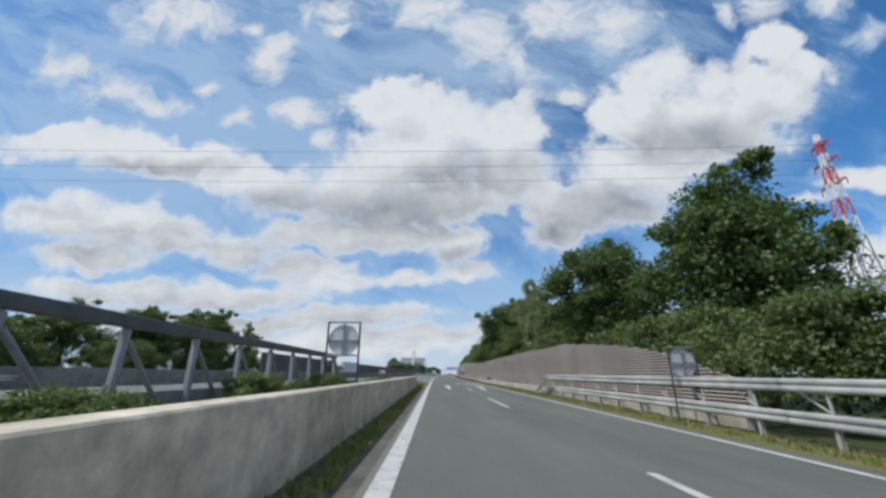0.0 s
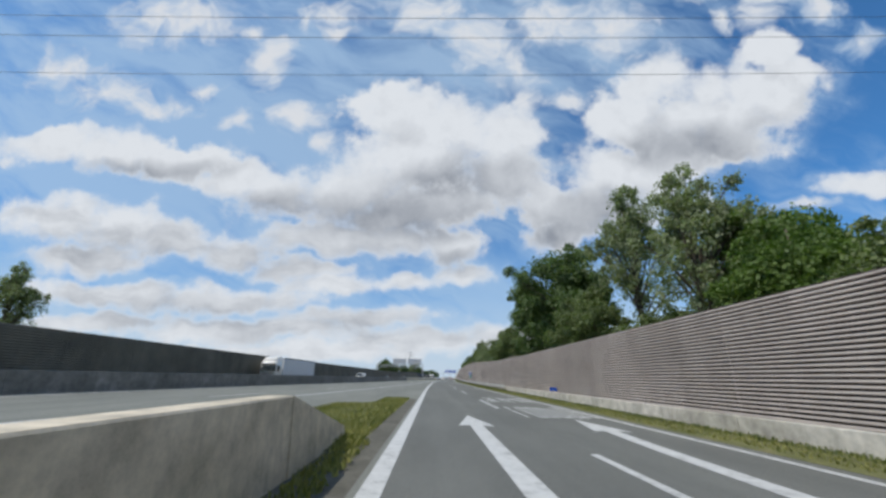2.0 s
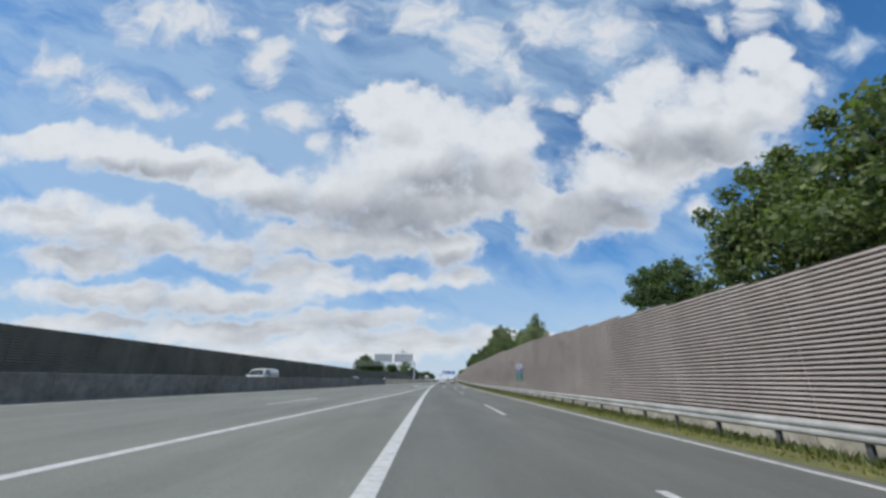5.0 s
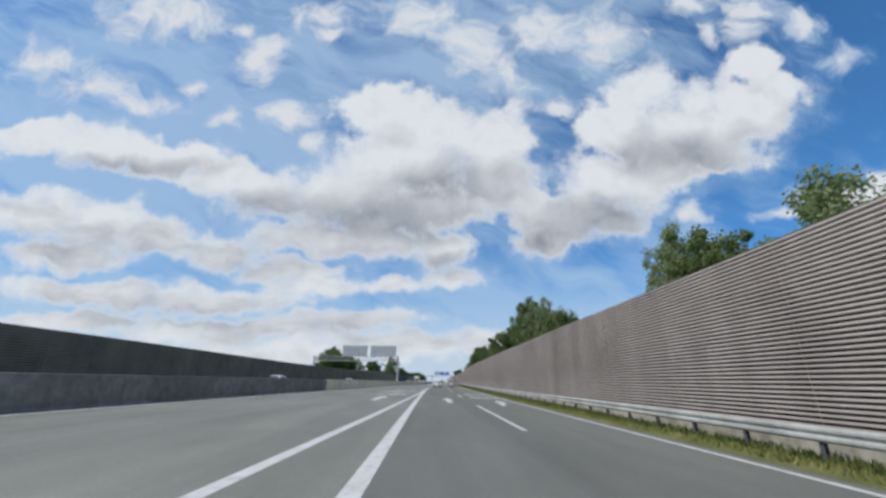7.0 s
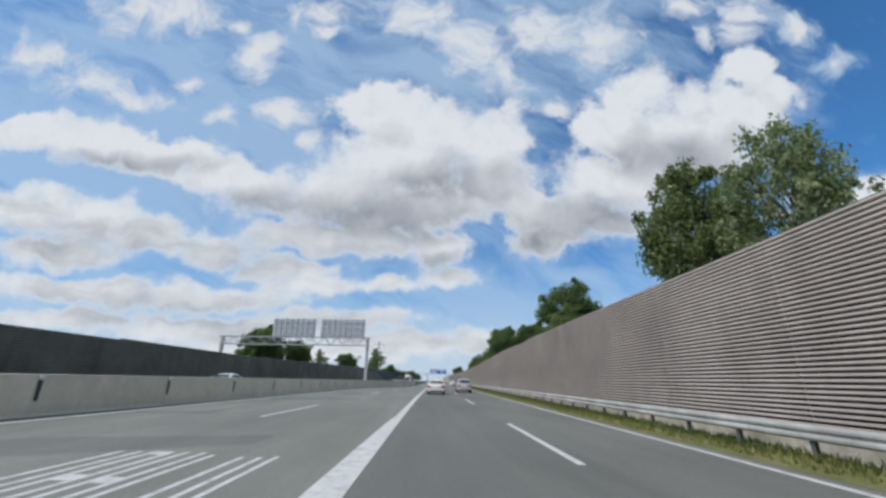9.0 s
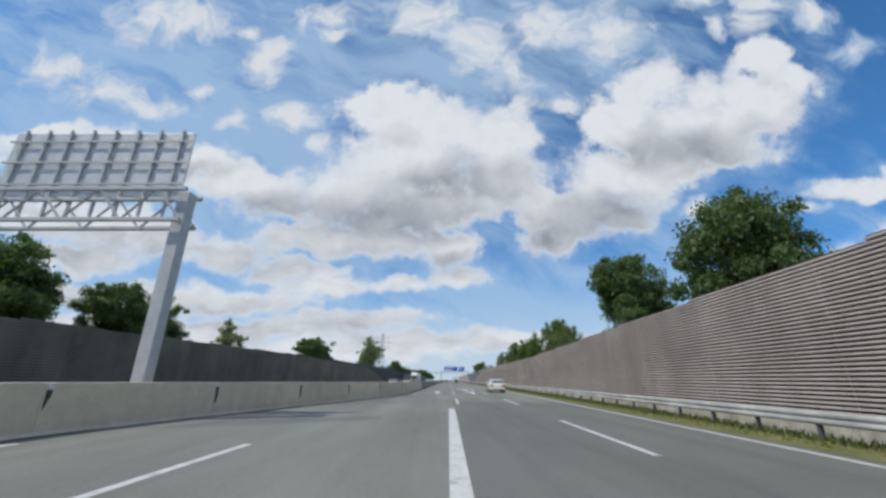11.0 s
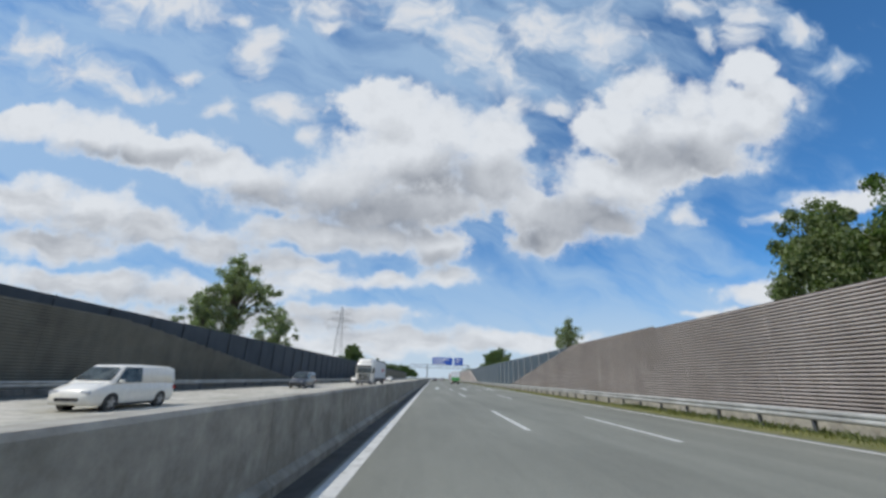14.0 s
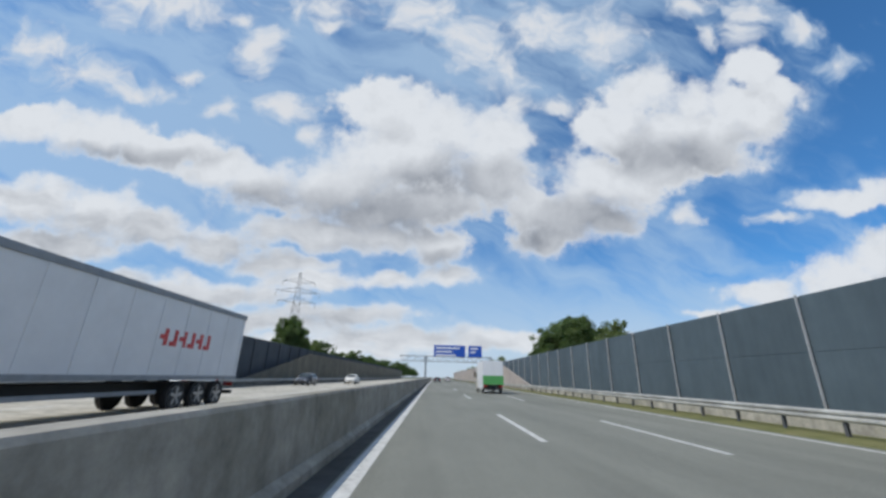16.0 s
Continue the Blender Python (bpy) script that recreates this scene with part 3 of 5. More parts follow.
def barrier(name, prof, s0, s1, fn, seg, material, label, group, gap=0.014, toe=0.08):
    """Precast elements end to end; prof is the section (l from the road face, z)."""
    s = s0
    while s < s1 - 0.5:
        e = min(s + seg, s1)
        base = at(s, fn(s))
        ob = empty("concrete_barrier", Matrix.Translation(base), label, "barrier", group)
        for nm, below in (("foot", True), ("upright", False)):
            sec = clipped(prof, toe, below)
            k = len(sec)
            verts = [at(q, fn(q) + dl, z) - base for q in (s, e - gap) for dl, z in sec]
            faces = [(i, (i + 1) % k, k + (i + 1) % k, k + i) for i in range(k)] + [tuple(range(k))[::-1], tuple(k + i for i in range(k))]
            link_mesh(nm, verts, faces, material, ob)
        if name == "wide" and round(s / 6) % 4 == 1:
            for q in (s + 2.4, s + 2.75):
                bm = box((-0.012, -0.035, 0.55), (0.03, 0.035, 0.70), 0.01)
                bmesh.ops.transform(bm, matrix=Matrix.Translation(-base) @ spot(q, fn(q) - 0.125), verts=bm.verts)
                part("slot", bm, BLACK, ob)
        if name == "mid":
            # the dark open slot at a joint is drawn as a dark box on the face
            for nm, lo, hi, mat in (("joint_plate", (-0.02, -0.07, 0.42), (0.025, 0.07, 1.00), STEEL_DARK), ("reflector", (-0.02, -0.06, 1.04), (0.03, 0.06, 1.15), SIGN_WHITE)):
                bm = box(lo, hi, 0.008)
                bmesh.ops.transform(bm, matrix=Matrix.Translation(-base) @ spot(s + 0.12, fn(s + 0.12) - 0.09), verts=bm.verts)
                part(nm, bm, mat, ob)
        s = e


SLAB = [(0, 0), (-0.03, 0.06), (-0.05, 1.05), (-0.07, 1.07), (-0.38, 1.07), (-0.40, 1.05), (-0.42, 0)]
WIDE = [(0, 0), (0.0, 0.12), (-0.10, 0.20), (-0.13, 1.03), (-0.16, 1.07), (-0.42, 1.07), (-0.45, 1.03), (-0.48, 0.2), (-0.58, 0.12), (-0.58, 0)]
CREST = [(0, 0), (-0.05, 0.08), (-0.1, 1.19), (-0.12, 1.22), (-0.42, 1.22), (-0.44, 1.19), (-0.5, 0)]
TALL = [(0, 0), (-0.05, 0.08), (-0.1, 1.14), (-0.12, 1.17), (-0.42, 1.17), (-0.44, 1.14), (-0.5, 0)]
barrier("slip", SLAB, -60, 40.6, lambda s: -1.78, 6.0, CONC, "weathered grey concrete barrier element beside the slip road", "slip road barrier")
# the barrier's end slopes down into the grass
verts = [at(40.6, -1.78, 0), at(40.6, -2.2, 0), at(40.6, -2.18, 1.07), at(40.6, -1.83, 1.07), at(44.6, -1.9, 0), at(44.6, -2.2, 0), at(44.6, -2.18, 0.25), at(44.6, -1.95, 0.25)]
end = link_mesh("barrier_end", verts, [(0, 1, 2, 3), (7, 6, 5, 4), (0, 3, 7, 4), (3, 2, 6, 7), (2, 1, 5, 6), (1, 0, 4, 5)], CONC)
tagged(end, "sloped concrete end piece of a barrier in the grass", "barrier")
barrier("old", TALL, 20, 182.6, median, 5.0, CONC_DARK, "dark weathered concrete median barrier element", "old median barrier")
barrier("mid", TALL, 182.6, 283, median, 5.7, CONC_NEW, "pale grey concrete median barrier element", "median barrier")
barrier("new", CREST, 283, 303, lambda s: -4.87, 5.85, CONC_NEW, "tall pale grey concrete median barrier element", "median barrier", gap=0.05)
barrier("wide", WIDE, 303, 640, lambda s: -4.87, 6.0, CONC_WIDE, "mossy grey concrete median barrier element with a pale top", "wide median barrier", toe=0.20)
# narrow near-black strips on the road along the barrier foot
gutter = sweep("gutter", lambda s: [(-4.86, 0.006), (-4.5, 0.006)], 284, 640, GUTTER, 8)
foot_line = sweep("gutter", lambda s: [(median(s) + 0.012, 0.006), (median(s) + 0.24, 0.006)], 60, 283, GUTTER, 5)
tagged(foot_line, "thin dark line along the foot of the median barrier", "gutter", kind="structure")
tagged(gutter, "dark gutter strip at the foot of the median barrier", "gutter", kind="structure")


# ---------------------------------------------------------------- noise walls


def noise_wall(name, l, face, top, s0, s1, seg, pitch, deep, material, foot, label, z0=0.0, foot_mat=CONC_PALE, foot_name="plinth", groove=None):
    """Ribbed panels on a concrete plinth; face: -1 where the ribs look to the left, +1 to the right."""
    base = sweep(name, lambda s: [(l - face * 0.06, 0), (l - face * 0.06, max(top(s) - 0.1, 0.2)), (l - face * 0.16, max(top(s) - 0.1, 0.2)), (l - face * 0.16, 0)], s0, s1, material, 4, True)
    tagged(base, label, "noise wall", kind="structure")
    s = s0
    while s < s1 - 0.3:
        e = min(s + seg, s1) - 0.025
        if foot > 0:
            verts = []
            for q in (s, e):
                verts += [at(q, l + face * dl, z) for dl, z in ((0.20, 0), (0.19, foot - 0.03), (0.16, foot), (0.0, foot), (0.0, 0))]
            faces = [(j, (j + 1) % 5, 5 + (j + 1) % 5, 5 + j) for j in range(5)] + [(4, 3, 2, 1, 0), (5, 6, 7, 8, 9)]
            link_mesh(foot_name, verts, faces, foot_mat, base)
        verts, faces = [], []
        ha, hb = top(s), top(e)
        z = z0 + foot
        while z + pitch <= max(ha, hb) + 1e-6:
            a, b = s, e
            zt = z + pitch
            if ha < zt:
                a = s + (e - s) * (zt - ha) / max(hb - ha, 1e-6)
            if hb < zt:
                b = s + (e - s) * (ha - zt) / max(ha - hb, 1e-6)
            if b - a > 0.05:
                k = len(verts)
                rib = ((0.0, z), (deep, z + pitch * 0.12), (deep, z + pitch * 0.50), (0.0, z + pitch * 0.58), (0.0, z + pitch))
                for q in (a, b):
                    verts += [at(q, l + face * dl, w) for dl, w in rib]
                faces += [(k + j, k + j + 1, k + 6 + j, k + 5 + j) for j in range(4)]
                faces += [(k, k + 1, k + 2, k + 3), (k + 5, k + 8, k + 7, k + 6)]
            z = zt
        if faces:
            ob = link_mesh("panel", verts, faces, material, base)
            # the recessed strip of every rib gets the painted-in shade
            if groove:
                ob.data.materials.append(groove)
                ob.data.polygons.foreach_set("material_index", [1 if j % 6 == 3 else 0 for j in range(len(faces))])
        s = e + 0.025
    return base


top_r = table([(11.5, 1.45), (13.2, 1.9), (15.1, 2.4), (17.1, 2.8), (20, 3.1), (23, 3.3), (27, 3.6), (41, 3.72), (88, 3.8), (126, 4.95), (150, 5.1), (206, 5.12), (232, 5.0), (292, 4.0), (335, 4.25), (361, 4.45), (391, 0.62)])
noise_wall("wall_right", 9.0, -1, top_r, 11.5, 391, 5.0, 0.115, 0.085, WALL_BEIGE, 0.56, "high noise wall of ribbed beige concrete panels on a plinth", groove=GROOVE_SHADE)
noise_wall("wall_right_far", 9.3, -1, table([(438, 0.7), (462, 4.3), (700, 4.4)]), 438, 640, 5.0, 0.17, 0.05, WALL_BEIGE, 0.56, "far noise wall of ribbed beige concrete panels")
top_l = table([(55, 3.7), (120, 3.7), (200, 3.75), (240, 3.9), (300, 5.0), (350, 4.7), (356, 4.6), (393, 0.3)])
noise_wall("wall_left", -24.0, 1, top_l, 55, 392, 6.0, 0.16, 0.06, WALL_BROWN, 0.3, "long noise wall of dark brown ribbed panels, in shade", foot_mat=CONC_DARK)
noise_wall("wall_left_far", -23.6, 1, table([(428, 0.5), (452, 4.6), (700, 4.8)]), 428, 640, 6.0, 0.2, 0.06, WALL_BROWN, 0.3, "far noise wall of brown ribbed panels", foot_mat=CONC_DARK)


def slate_wall(name, l, face, high, s0, s1, label, post_mat, sheet):
    base = sweep(name, lambda s: [(l - face * 0.05, 0), (l - face * 0.05, high - 0.02), (l - face * 0.13, high - 0.02), (l - face * 0.13, 0)], s0, s1, sheet, 4, True)
    tagged(base, label, "noise wall", kind="structure")
    s = s0
    while s < s1 - 1:
        e = s + 4.0
        verts, faces, z, j = [], [], 0.55, 0
        while z < high - 0.05:
            zt = min(z + 1.97, high)
            k = len(verts)
            for q in (s + 0.08, e - 0.08):
                verts += [at(q, l + face * dl, w) for dl, w in ((0.0, z), (0.012, z + 0.006), (0.012, zt - 0.01), (0.0, zt - 0.004))]
            faces += [(k + i, k + i + 1, k + 5 + i, k + 4 + i) for i in range(3)] + [(k, k + 1, k + 2, k + 3), (k + 4, k + 7, k + 6, k + 5)]
            z = zt
        link_mesh("panel", verts, faces, sheet, base)
        bm = bmesh.new()
        add_box(bm, (-0.04, -0.016, 0), (0.04, 0.016, high + 0.03))
        post = part("post", bm, post_mat, base)
        post.matrix_world = spot(s, l + face * 0.08)
        s = e
    foot = sweep("plinth", lambda s: [(l + face * 0.16, 0), (l + face * 0.16, 0.55), (l - face * 0.02, 0.55), (l - face * 0.02, 0)], s0, s1, CONC_PALE, 6, True, base)
    return base


slate_wall("wall_slate_right", 10.0, -1, 4.5, 352, 642, "tall slate-grey metal noise wall with slim steel posts", PALE_STEEL, WALL_SLATE)
slate_wall("wall_slate_left", -25.0, 1, 5.35, 318, 642, "tall slate-grey metal noise wall, coloured darker as the shaded side", WALL_SLATE_SHADED, WALL_SLATE_SHADED)

# ---------------------------------------------------------------- guard rails
W_BEAM = [(0, 0.75), (-0.035, 0.74), (-0.075, 0.70), (-0.075, 0.655), (-0.03, 0.61), (-0.03, 0.585), (-0.075, 0.54), (-0.075, 0.495), (-0.035, 0.455), (0, 0.445)]


def rail_unit(length, face, posts, upper=False):
    """One length of guard rail along +y; the beam faces left (face 1) or right (-1)."""
    ob = empty("guard_rail", Matrix.Identity(4))

    def beam(dz, name):
        verts = []
        for y in (0, length + 0.06):
            verts += [(face * x, y, z + dz) for x, z in W_BEAM]
            verts += [(face * (x + 0.006), y, z + dz) for x, z in W_BEAM[::-1]]
        k = 2 * len(W_BEAM)
        faces = [(j, (j + 1) % k, k + (j + 1) % k, k + j) for j in range(k)]
        link_mesh(name, verts, faces, GALV, ob)
    beam(0, "beam")
    if upper:
        beam(0.72, "upper_beam")
    for i in range(posts):
        y = length * (i + 0.5) / posts
        bm = bmesh.new()
        add_box(bm, (face * 0.05 - 0.045, y - 0.05, -0.1), (face * 0.05 - 0.035, y + 0.05, 0.72))
        add_box(bm, (face * 0.05 + 0.035, y - 0.05, -0.1), (face * 0.05 + 0.045, y + 0.05, 0.72))
        add_box(bm, (face * 0.05 - 0.035, y - 0.006, -0.1), (face * 0.05 + 0.035, y + 0.006, 0.72))
        part("post", bm, GALV if upper else STEEL_MID, ob)
        if upper:
            bm = bmesh.new()
            add_bar(bm, (face * 0.12, y, 0.05), (face * 0.02, y + 0.02, 1.45), 0.035, 6)
            part("tall_post", bm, GALV, ob)
            bm = bmesh.new()
            add_bar(bm, (face * 0.12, y, 0.7), (face * 0.1, y + 0.95, 1.3), 0.025, 6)
            part("brace", bm, GALV, ob)
        else:
            part("spacer", box((face * 0.01 - 0.02, y - 0.06, 0.5), (face * 0.01 + 0.03, y + 0.06, 0.7), 0.006), GALV, ob)
    return ob


def rail_run(l, s0, s1, length, unit, label, group):
    s, first = s0, True
    while s < s1:
        m = spot(s, l)
        ob = unit if first else copy_thing(unit, m)
        ob.matrix_world = m
        tagged(ob, label, "guard rail", group)
        first = False
        s += length


rail_run(8.35, 81, 640, 4.0, rail_unit(4.0, 1, 2), "galvanised W-beam guard rail before the noise wall", "right guard rail")
rail_run(8.35, -30.5, 26, 4.0, rail_unit(4.0, 1, 2, True), "double galvanised guard rail with a raised upper beam", "high guard rail")
rail_run(-22.4, 20, 640, 4.0, rail_unit(4.0, -1, 1), "galvanised guard rail before the far noise wall", "opposite guard rail")
tip = empty("rail_terminal", spot(29.5, 8.35), "sloped galvanised guard rail end bent down to the grass", "guard rail")
for z0, z1, nm in ((0.6, 0.1, "beam"), (1.3, 0.22, "upper_beam")):
    st = [[(x, y, z - 0.6 + z0 + (z1 - z0) * (max(y, 0) / 3.4)) for x, z in W_BEAM] + [(x + 0.006, y, z - 0.6 + z0 + (z1 - z0) * (max(y, 0) / 3.4)) for x, z in W_BEAM[::-1]] for y in (-1.5, 0, 0.7, 1.4, 2.1, 2.8, 3.4)]
    if nm == "upper_beam":
        st = st[1:]
    n = len(st[0])
    verts = [p for ring_ in st for p in ring_]
    link_mesh(nm, verts, [(i * n + j, i * n + (j + 1) % n, (i + 1) * n + (j + 1) % n, (i + 1) * n + j) for i in range(len(st) - 1) for j in range(n)], GALV, tip)
part("post", box((0.0, 1.4, -0.1), (0.08, 1.5, 0.7), 0.005), GALV, tip)

# raised screen with raking posts behind the first barrier
screen = empty("rail_screen", spot(-16, -5.3), "long dark raised steel rail on raking braced posts above weeds", "crash fence")
part("top_rail", box((-0.1, 0, 1.98), (0.1, 37, 2.20), 0.03), STEEL_MID, screen)
part("lower_rail", box((-0.05, 0, 0.62), (0.05, 35, 0.92), 0.02), STEEL_GREY, screen)
for k in range(19):
    y = 0.6 + 2.0 * k
    part("post", cylinder((0.16, y - 0.15, 0.1), (0, y + 0.12, 1.95), 0.075, 8), STEEL_GREY, screen)
    part("brace", cylinder((0.05, y + 0.15, 1.75), (0.1, y + 1.25, 0.55), 0.045, 8), STEEL_GREY, screen)
bm = bmesh.new()
add_bar(bm, (0, 36.6, 1.95), (0.1, 39.6, 0.2), 0.11, 8)
part("end_strut", bm, STEEL_GREY, screen)

# square-framed sign seen from behind
fs = empty("framed_sign", spot(13.8, -3.25, 0.05), "back of a round sign in a grey steel frame", "road sign")
for x in (-0.56, 0.56):
    part("post", cylinder((x, 0, -0.1), (x, 0, 3.0), 0.035, 10), STEEL_DARK, fs)
for z in (1.84, 2.34, 2.98):
    part("crossbar", box((-0.58, -0.03, z - 0.03), (0.58, 0.03, z + 0.03), 0.008), STEEL_GREY, fs)
part("centre_bar", box((-0.03, -0.03, 1.84), (0.03, 0.02, 2.95), 0.008), STEEL_GREY, fs)
bm = bmesh.new()
bmesh.ops.create_cone(bm, cap_ends=True, segments=40, radius1=0.54, radius2=0.54, depth=0.02, matrix=Matrix.Translation((0, 0.06, 2.36)) @ Matrix.Rotation(math.pi / 2, 4, "X"))
part("disc", bm, SIGN_BACK, fs)
tagged(copy_thing(fs, spot(13.3, 8.45, -0.06, 0, 0.84)), "back of a round sign in a frame beside the guard rail")

# ---------------------------------------------------------------- signs and gantries
bs = empty("marker_sign", spot(62.6, 8.45, 0.05), "small blue marker plate on a thin post", "road sign")
part("post", cylinder((0, 0, -0.1), (0, 0, 0.72), 0.02, 8), GALV, bs)
part("plate", box((-0.24, -0.012, 0.62), (0.24, 0.012, 0.86), 0.008), SIGN_BLUE, bs)
ks = empty("distance_sign", spot(131.2, 8.55, 0.05), "narrow sign post with blue, white and green plates", "road sign")
part("post", cylinder((0, 0, -0.1), (0, 0, 2.95), 0.03, 8), GALV, ks)
for z0, z1, m_, w in ((2.55, 2.95, SIGN_WHITE, 0.30), (2.15, 2.5, SIGN_BLUE, 0.26), (1.4, 2.1, SIGN_GREEN, 0.28)):
    pl = part("plate", box((-w, -0.05, z0), (w, -0.03, z1), 0.008), m_, ks)
    for k in range(3):
        z = z0 + (z1 - z0) * (k + 0.6) / 3.4
        part("bar", box((-w * 0.7, -0.056, z), (w * (0.7 - 0.25 * k), -0.0505, z + 0.05)), SIGN_BLUE if m_ is SIGN_WHITE else SIGN_WHITE, pl)


def gantry(name, s, l0, l1, high, label, posts, steel):
    ob = empty(name, spot(s, 0), label, "sign gantry")
    for l in posts:
        part("column", box((l - 0.22, -0.22, -0.2), (l + 0.22, 0.22, high), 0.03), steel, ob)
    for y in (-0.45, 0.45):
        for z in (high - 1.25, high):
            part("chord", box((l0, y - 0.07, z - 0.07), (l1, y + 0.07, z + 0.07), 0.015), steel, ob)
    bm = bmesh.new()
    n = int(abs(l1 - l0) / 1.1)
    for k in range(n):
        a, b = l0 + (l1 - l0) * k / n, l0 + (l1 - l0) * (k + 1) / n
        for y in (-0.45, 0.45):
            add_bar(bm, (a, y, high - 1.25 if k % 2 else high), (b, y, high if k % 2 else high - 1.25), 0.045, 5)
        add_bar(bm, (a, -0.45, high), (b, 0.45, high), 0.03, 5)
    tagged(part("lattice", bm, steel, ob), kind="stuff")
    return ob


g1 = gantry("sign_gantry", 254.5, -36, -10.6, 8.1, "pale lattice sign gantry over the opposite carriageway, from behind", (-35.6, -10.85), PALE_STEEL)
for a, b in ((-27.6, -20.2), (-19.3, -11.6)):
    pn = part("sign_panel", box((a, 0.55, 8.3), (b, 0.62, 11.3), 0.02), SIGN_BACK, g1, "grey aluminium back of a large sign")
    for k in range(8):
        x = a + (b - a) * (k + 0.5) / 8
        part("stiffener", box((x - 0.04, 0.45, 7.4), (x + 0.04, 0.548, 11.4)), PALE_STEEL, pn)
    for z in (8.8, 9.8, 10.8):
        part("rail", box((a, 0.40, z - 0.04), (b, 0.447, z + 0.04)), PALE_STEEL, pn)
g2 = gantry("sign_gantry", 487, -12, 11.5, 6.4, "lattice sign gantry with large blue signs over the motorway", (-5.4, 11.2), STEEL_GREY)
for a, b, rows in ((-3.4, 4.6, 3), (5.4, 8.8, 2)):
    pn = part("sign_panel", box((a, -0.66, 6.4), (b, -0.58, 9.2), 0.03), SIGN_BLUE, g2, "blue direction sign with white writing")
    for k in range(rows):
        z = 8.5 - k * 0.9
        part("bar", box((a + 0.5, -0.668, z - 0.2), (a + 0.5 + (b - a - 1.2) * (0.9, 0.6, 0.75)[k], -0.6605, z + 0.2)), SIGN_WHITE, pn)

# ---------------------------------------------------------------- pylons and cables


def pylon(name, m, high, wide, label, painted):
    ob = empty(name, m, label, "pylon")
    arms = ((0.86, 0.060), (0.94, 0.046), (0.76, 0.062)) if painted else ((0.80, 0.20), (0.90, 0.15), (0.70, 0.17))

    thick = high / 39 if painted else 0.55

    def w(z):
        return wide * (1 - z / high) ** 1.15 + 0.35
    n = 13
    zs = [high * (1 - (1 - k / n) ** 1.25) for k in range(n + 1)]
    for k in range(n):
        bm = bmesh.new()
        a, b = w(zs[k]), w(zs[k + 1])
        ca, cb = [(-a, -a), (a, -a), (a, a), (-a, a)], [(-b, -b), (b, -b), (b, b), (-b, b)]
        for i in range(4):
            j = (i + 1) % 4
            add_bar(bm, (*ca[i], zs[k]), (*cb[i], zs[k + 1]), 0.10 * thick, 4)
            add_bar(bm, (*ca[i], zs[k]), (*cb[j], zs[k + 1]), 0.06 * thick, 4)
            add_bar(bm, (*ca[j], zs[k]), (*cb[i], zs[k + 1]), 0.06 * thick, 4)
            add_bar(bm, (*cb[i], zs[k + 1]), (*cb[j], zs[k + 1]), 0.06 * thick, 4)
        tagged(part("section", bm, (RED if k % 2 else SIGN_WHITE) if painted and k > 5 else STEEL_GREY, ob), kind="stuff")
    for f, reach in arms:
        z, r = high * f, high * reach
        bm = bmesh.new()
        for sx in (-1, 1):
            for sy in (-0.35, 0.35):
                add_bar(bm, (sx * 0.4, sy, z), (sx * r, 0, z + 0.3), 0.08 * thick, 4)
                add_bar(bm, (sx * 0.4, sy, z + 1.5), (sx * r, 0, z + 0.3), 0.06 * thick, 4)
            for k in range(1, 5):
                x = sx * r * k / 5
                add_bar(bm, (x, 0.3 * (1 - k / 5), z), (x, -0.3 * (1 - k / 5), z + 1.5 * (1 - k / 5)), 0.045 * thick, 4)
            add_bar(bm, (sx * r, 0, z + 0.3), (sx * r, 0, z - 1.2), 0.09 * thick, 5)
        tagged(part("arm", bm, RED if painted else STEEL_GREY, ob), kind="stuff")
    return ob


PYLON_RIGHT, PYLON_LEFT = spot(77, 92, -0.3, 80), spot(80, -210, -0.3, 80)
pylon("transmission_tower", PYLON_RIGHT, 57, 2.6, "tall lattice power pylon with red and white bands", True)
pylon("transmission_tower", PYLON_LEFT, 57, 2.6, "tall lattice power pylon across the motorway", True)
pylon("transmission_tower", spot(500, -45, -0.3, 20), 31, 2.2, "grey lattice power pylon behind the noise wall", False)


# ---------------------------------------------------------------- vehicles


def loft(stations, material, name, parent, smooth=True, label=""):
    """Joins sections (lists of points) into a skin; the ends are closed."""
    k = len(stations[0])
    verts = [p for st in stations for p in st]
    faces = [(i * k + j, i * k + (j + 1) % k, (i + 1) * k + (j + 1) % k, (i + 1) * k + j) for i in range(len(stations) - 1) for j in range(k)]
    faces += [tuple(range(k))[::-1], tuple((len(stations) - 1) * k + j for j in range(k))]
    ob = link_mesh(name, verts, faces, material, parent, label, smooth)
    return ob


def cable(a, b, sag, r):
    n = 26
    pts = [Vector(a).lerp(Vector(b), k / n) - Vector((0, 0, sag * 4 * (k / n) * (1 - k / n))) for k in range(n + 1)]
    rings = [[tuple(p + Vector((0, math.cos(k * 1.2566), math.sin(k * 1.2566))) * r) for k in range(5)] for p in pts]
    tagged(loft(rings, STEEL_DARK, "power_cable", None), "thin dark overhead power cable across the road", "cable", "overhead cables")


for rx, ry, z in ((-3.4, 0, 48.1), (3.4, 0, 48.1), (-2.6, 0, 52.6)):
    a, c = PYLON_RIGHT @ Vector((rx, ry, z)), PYLON_LEFT @ Vector((rx, ry, z))
    cable(a, c, 3.0, 0.035)


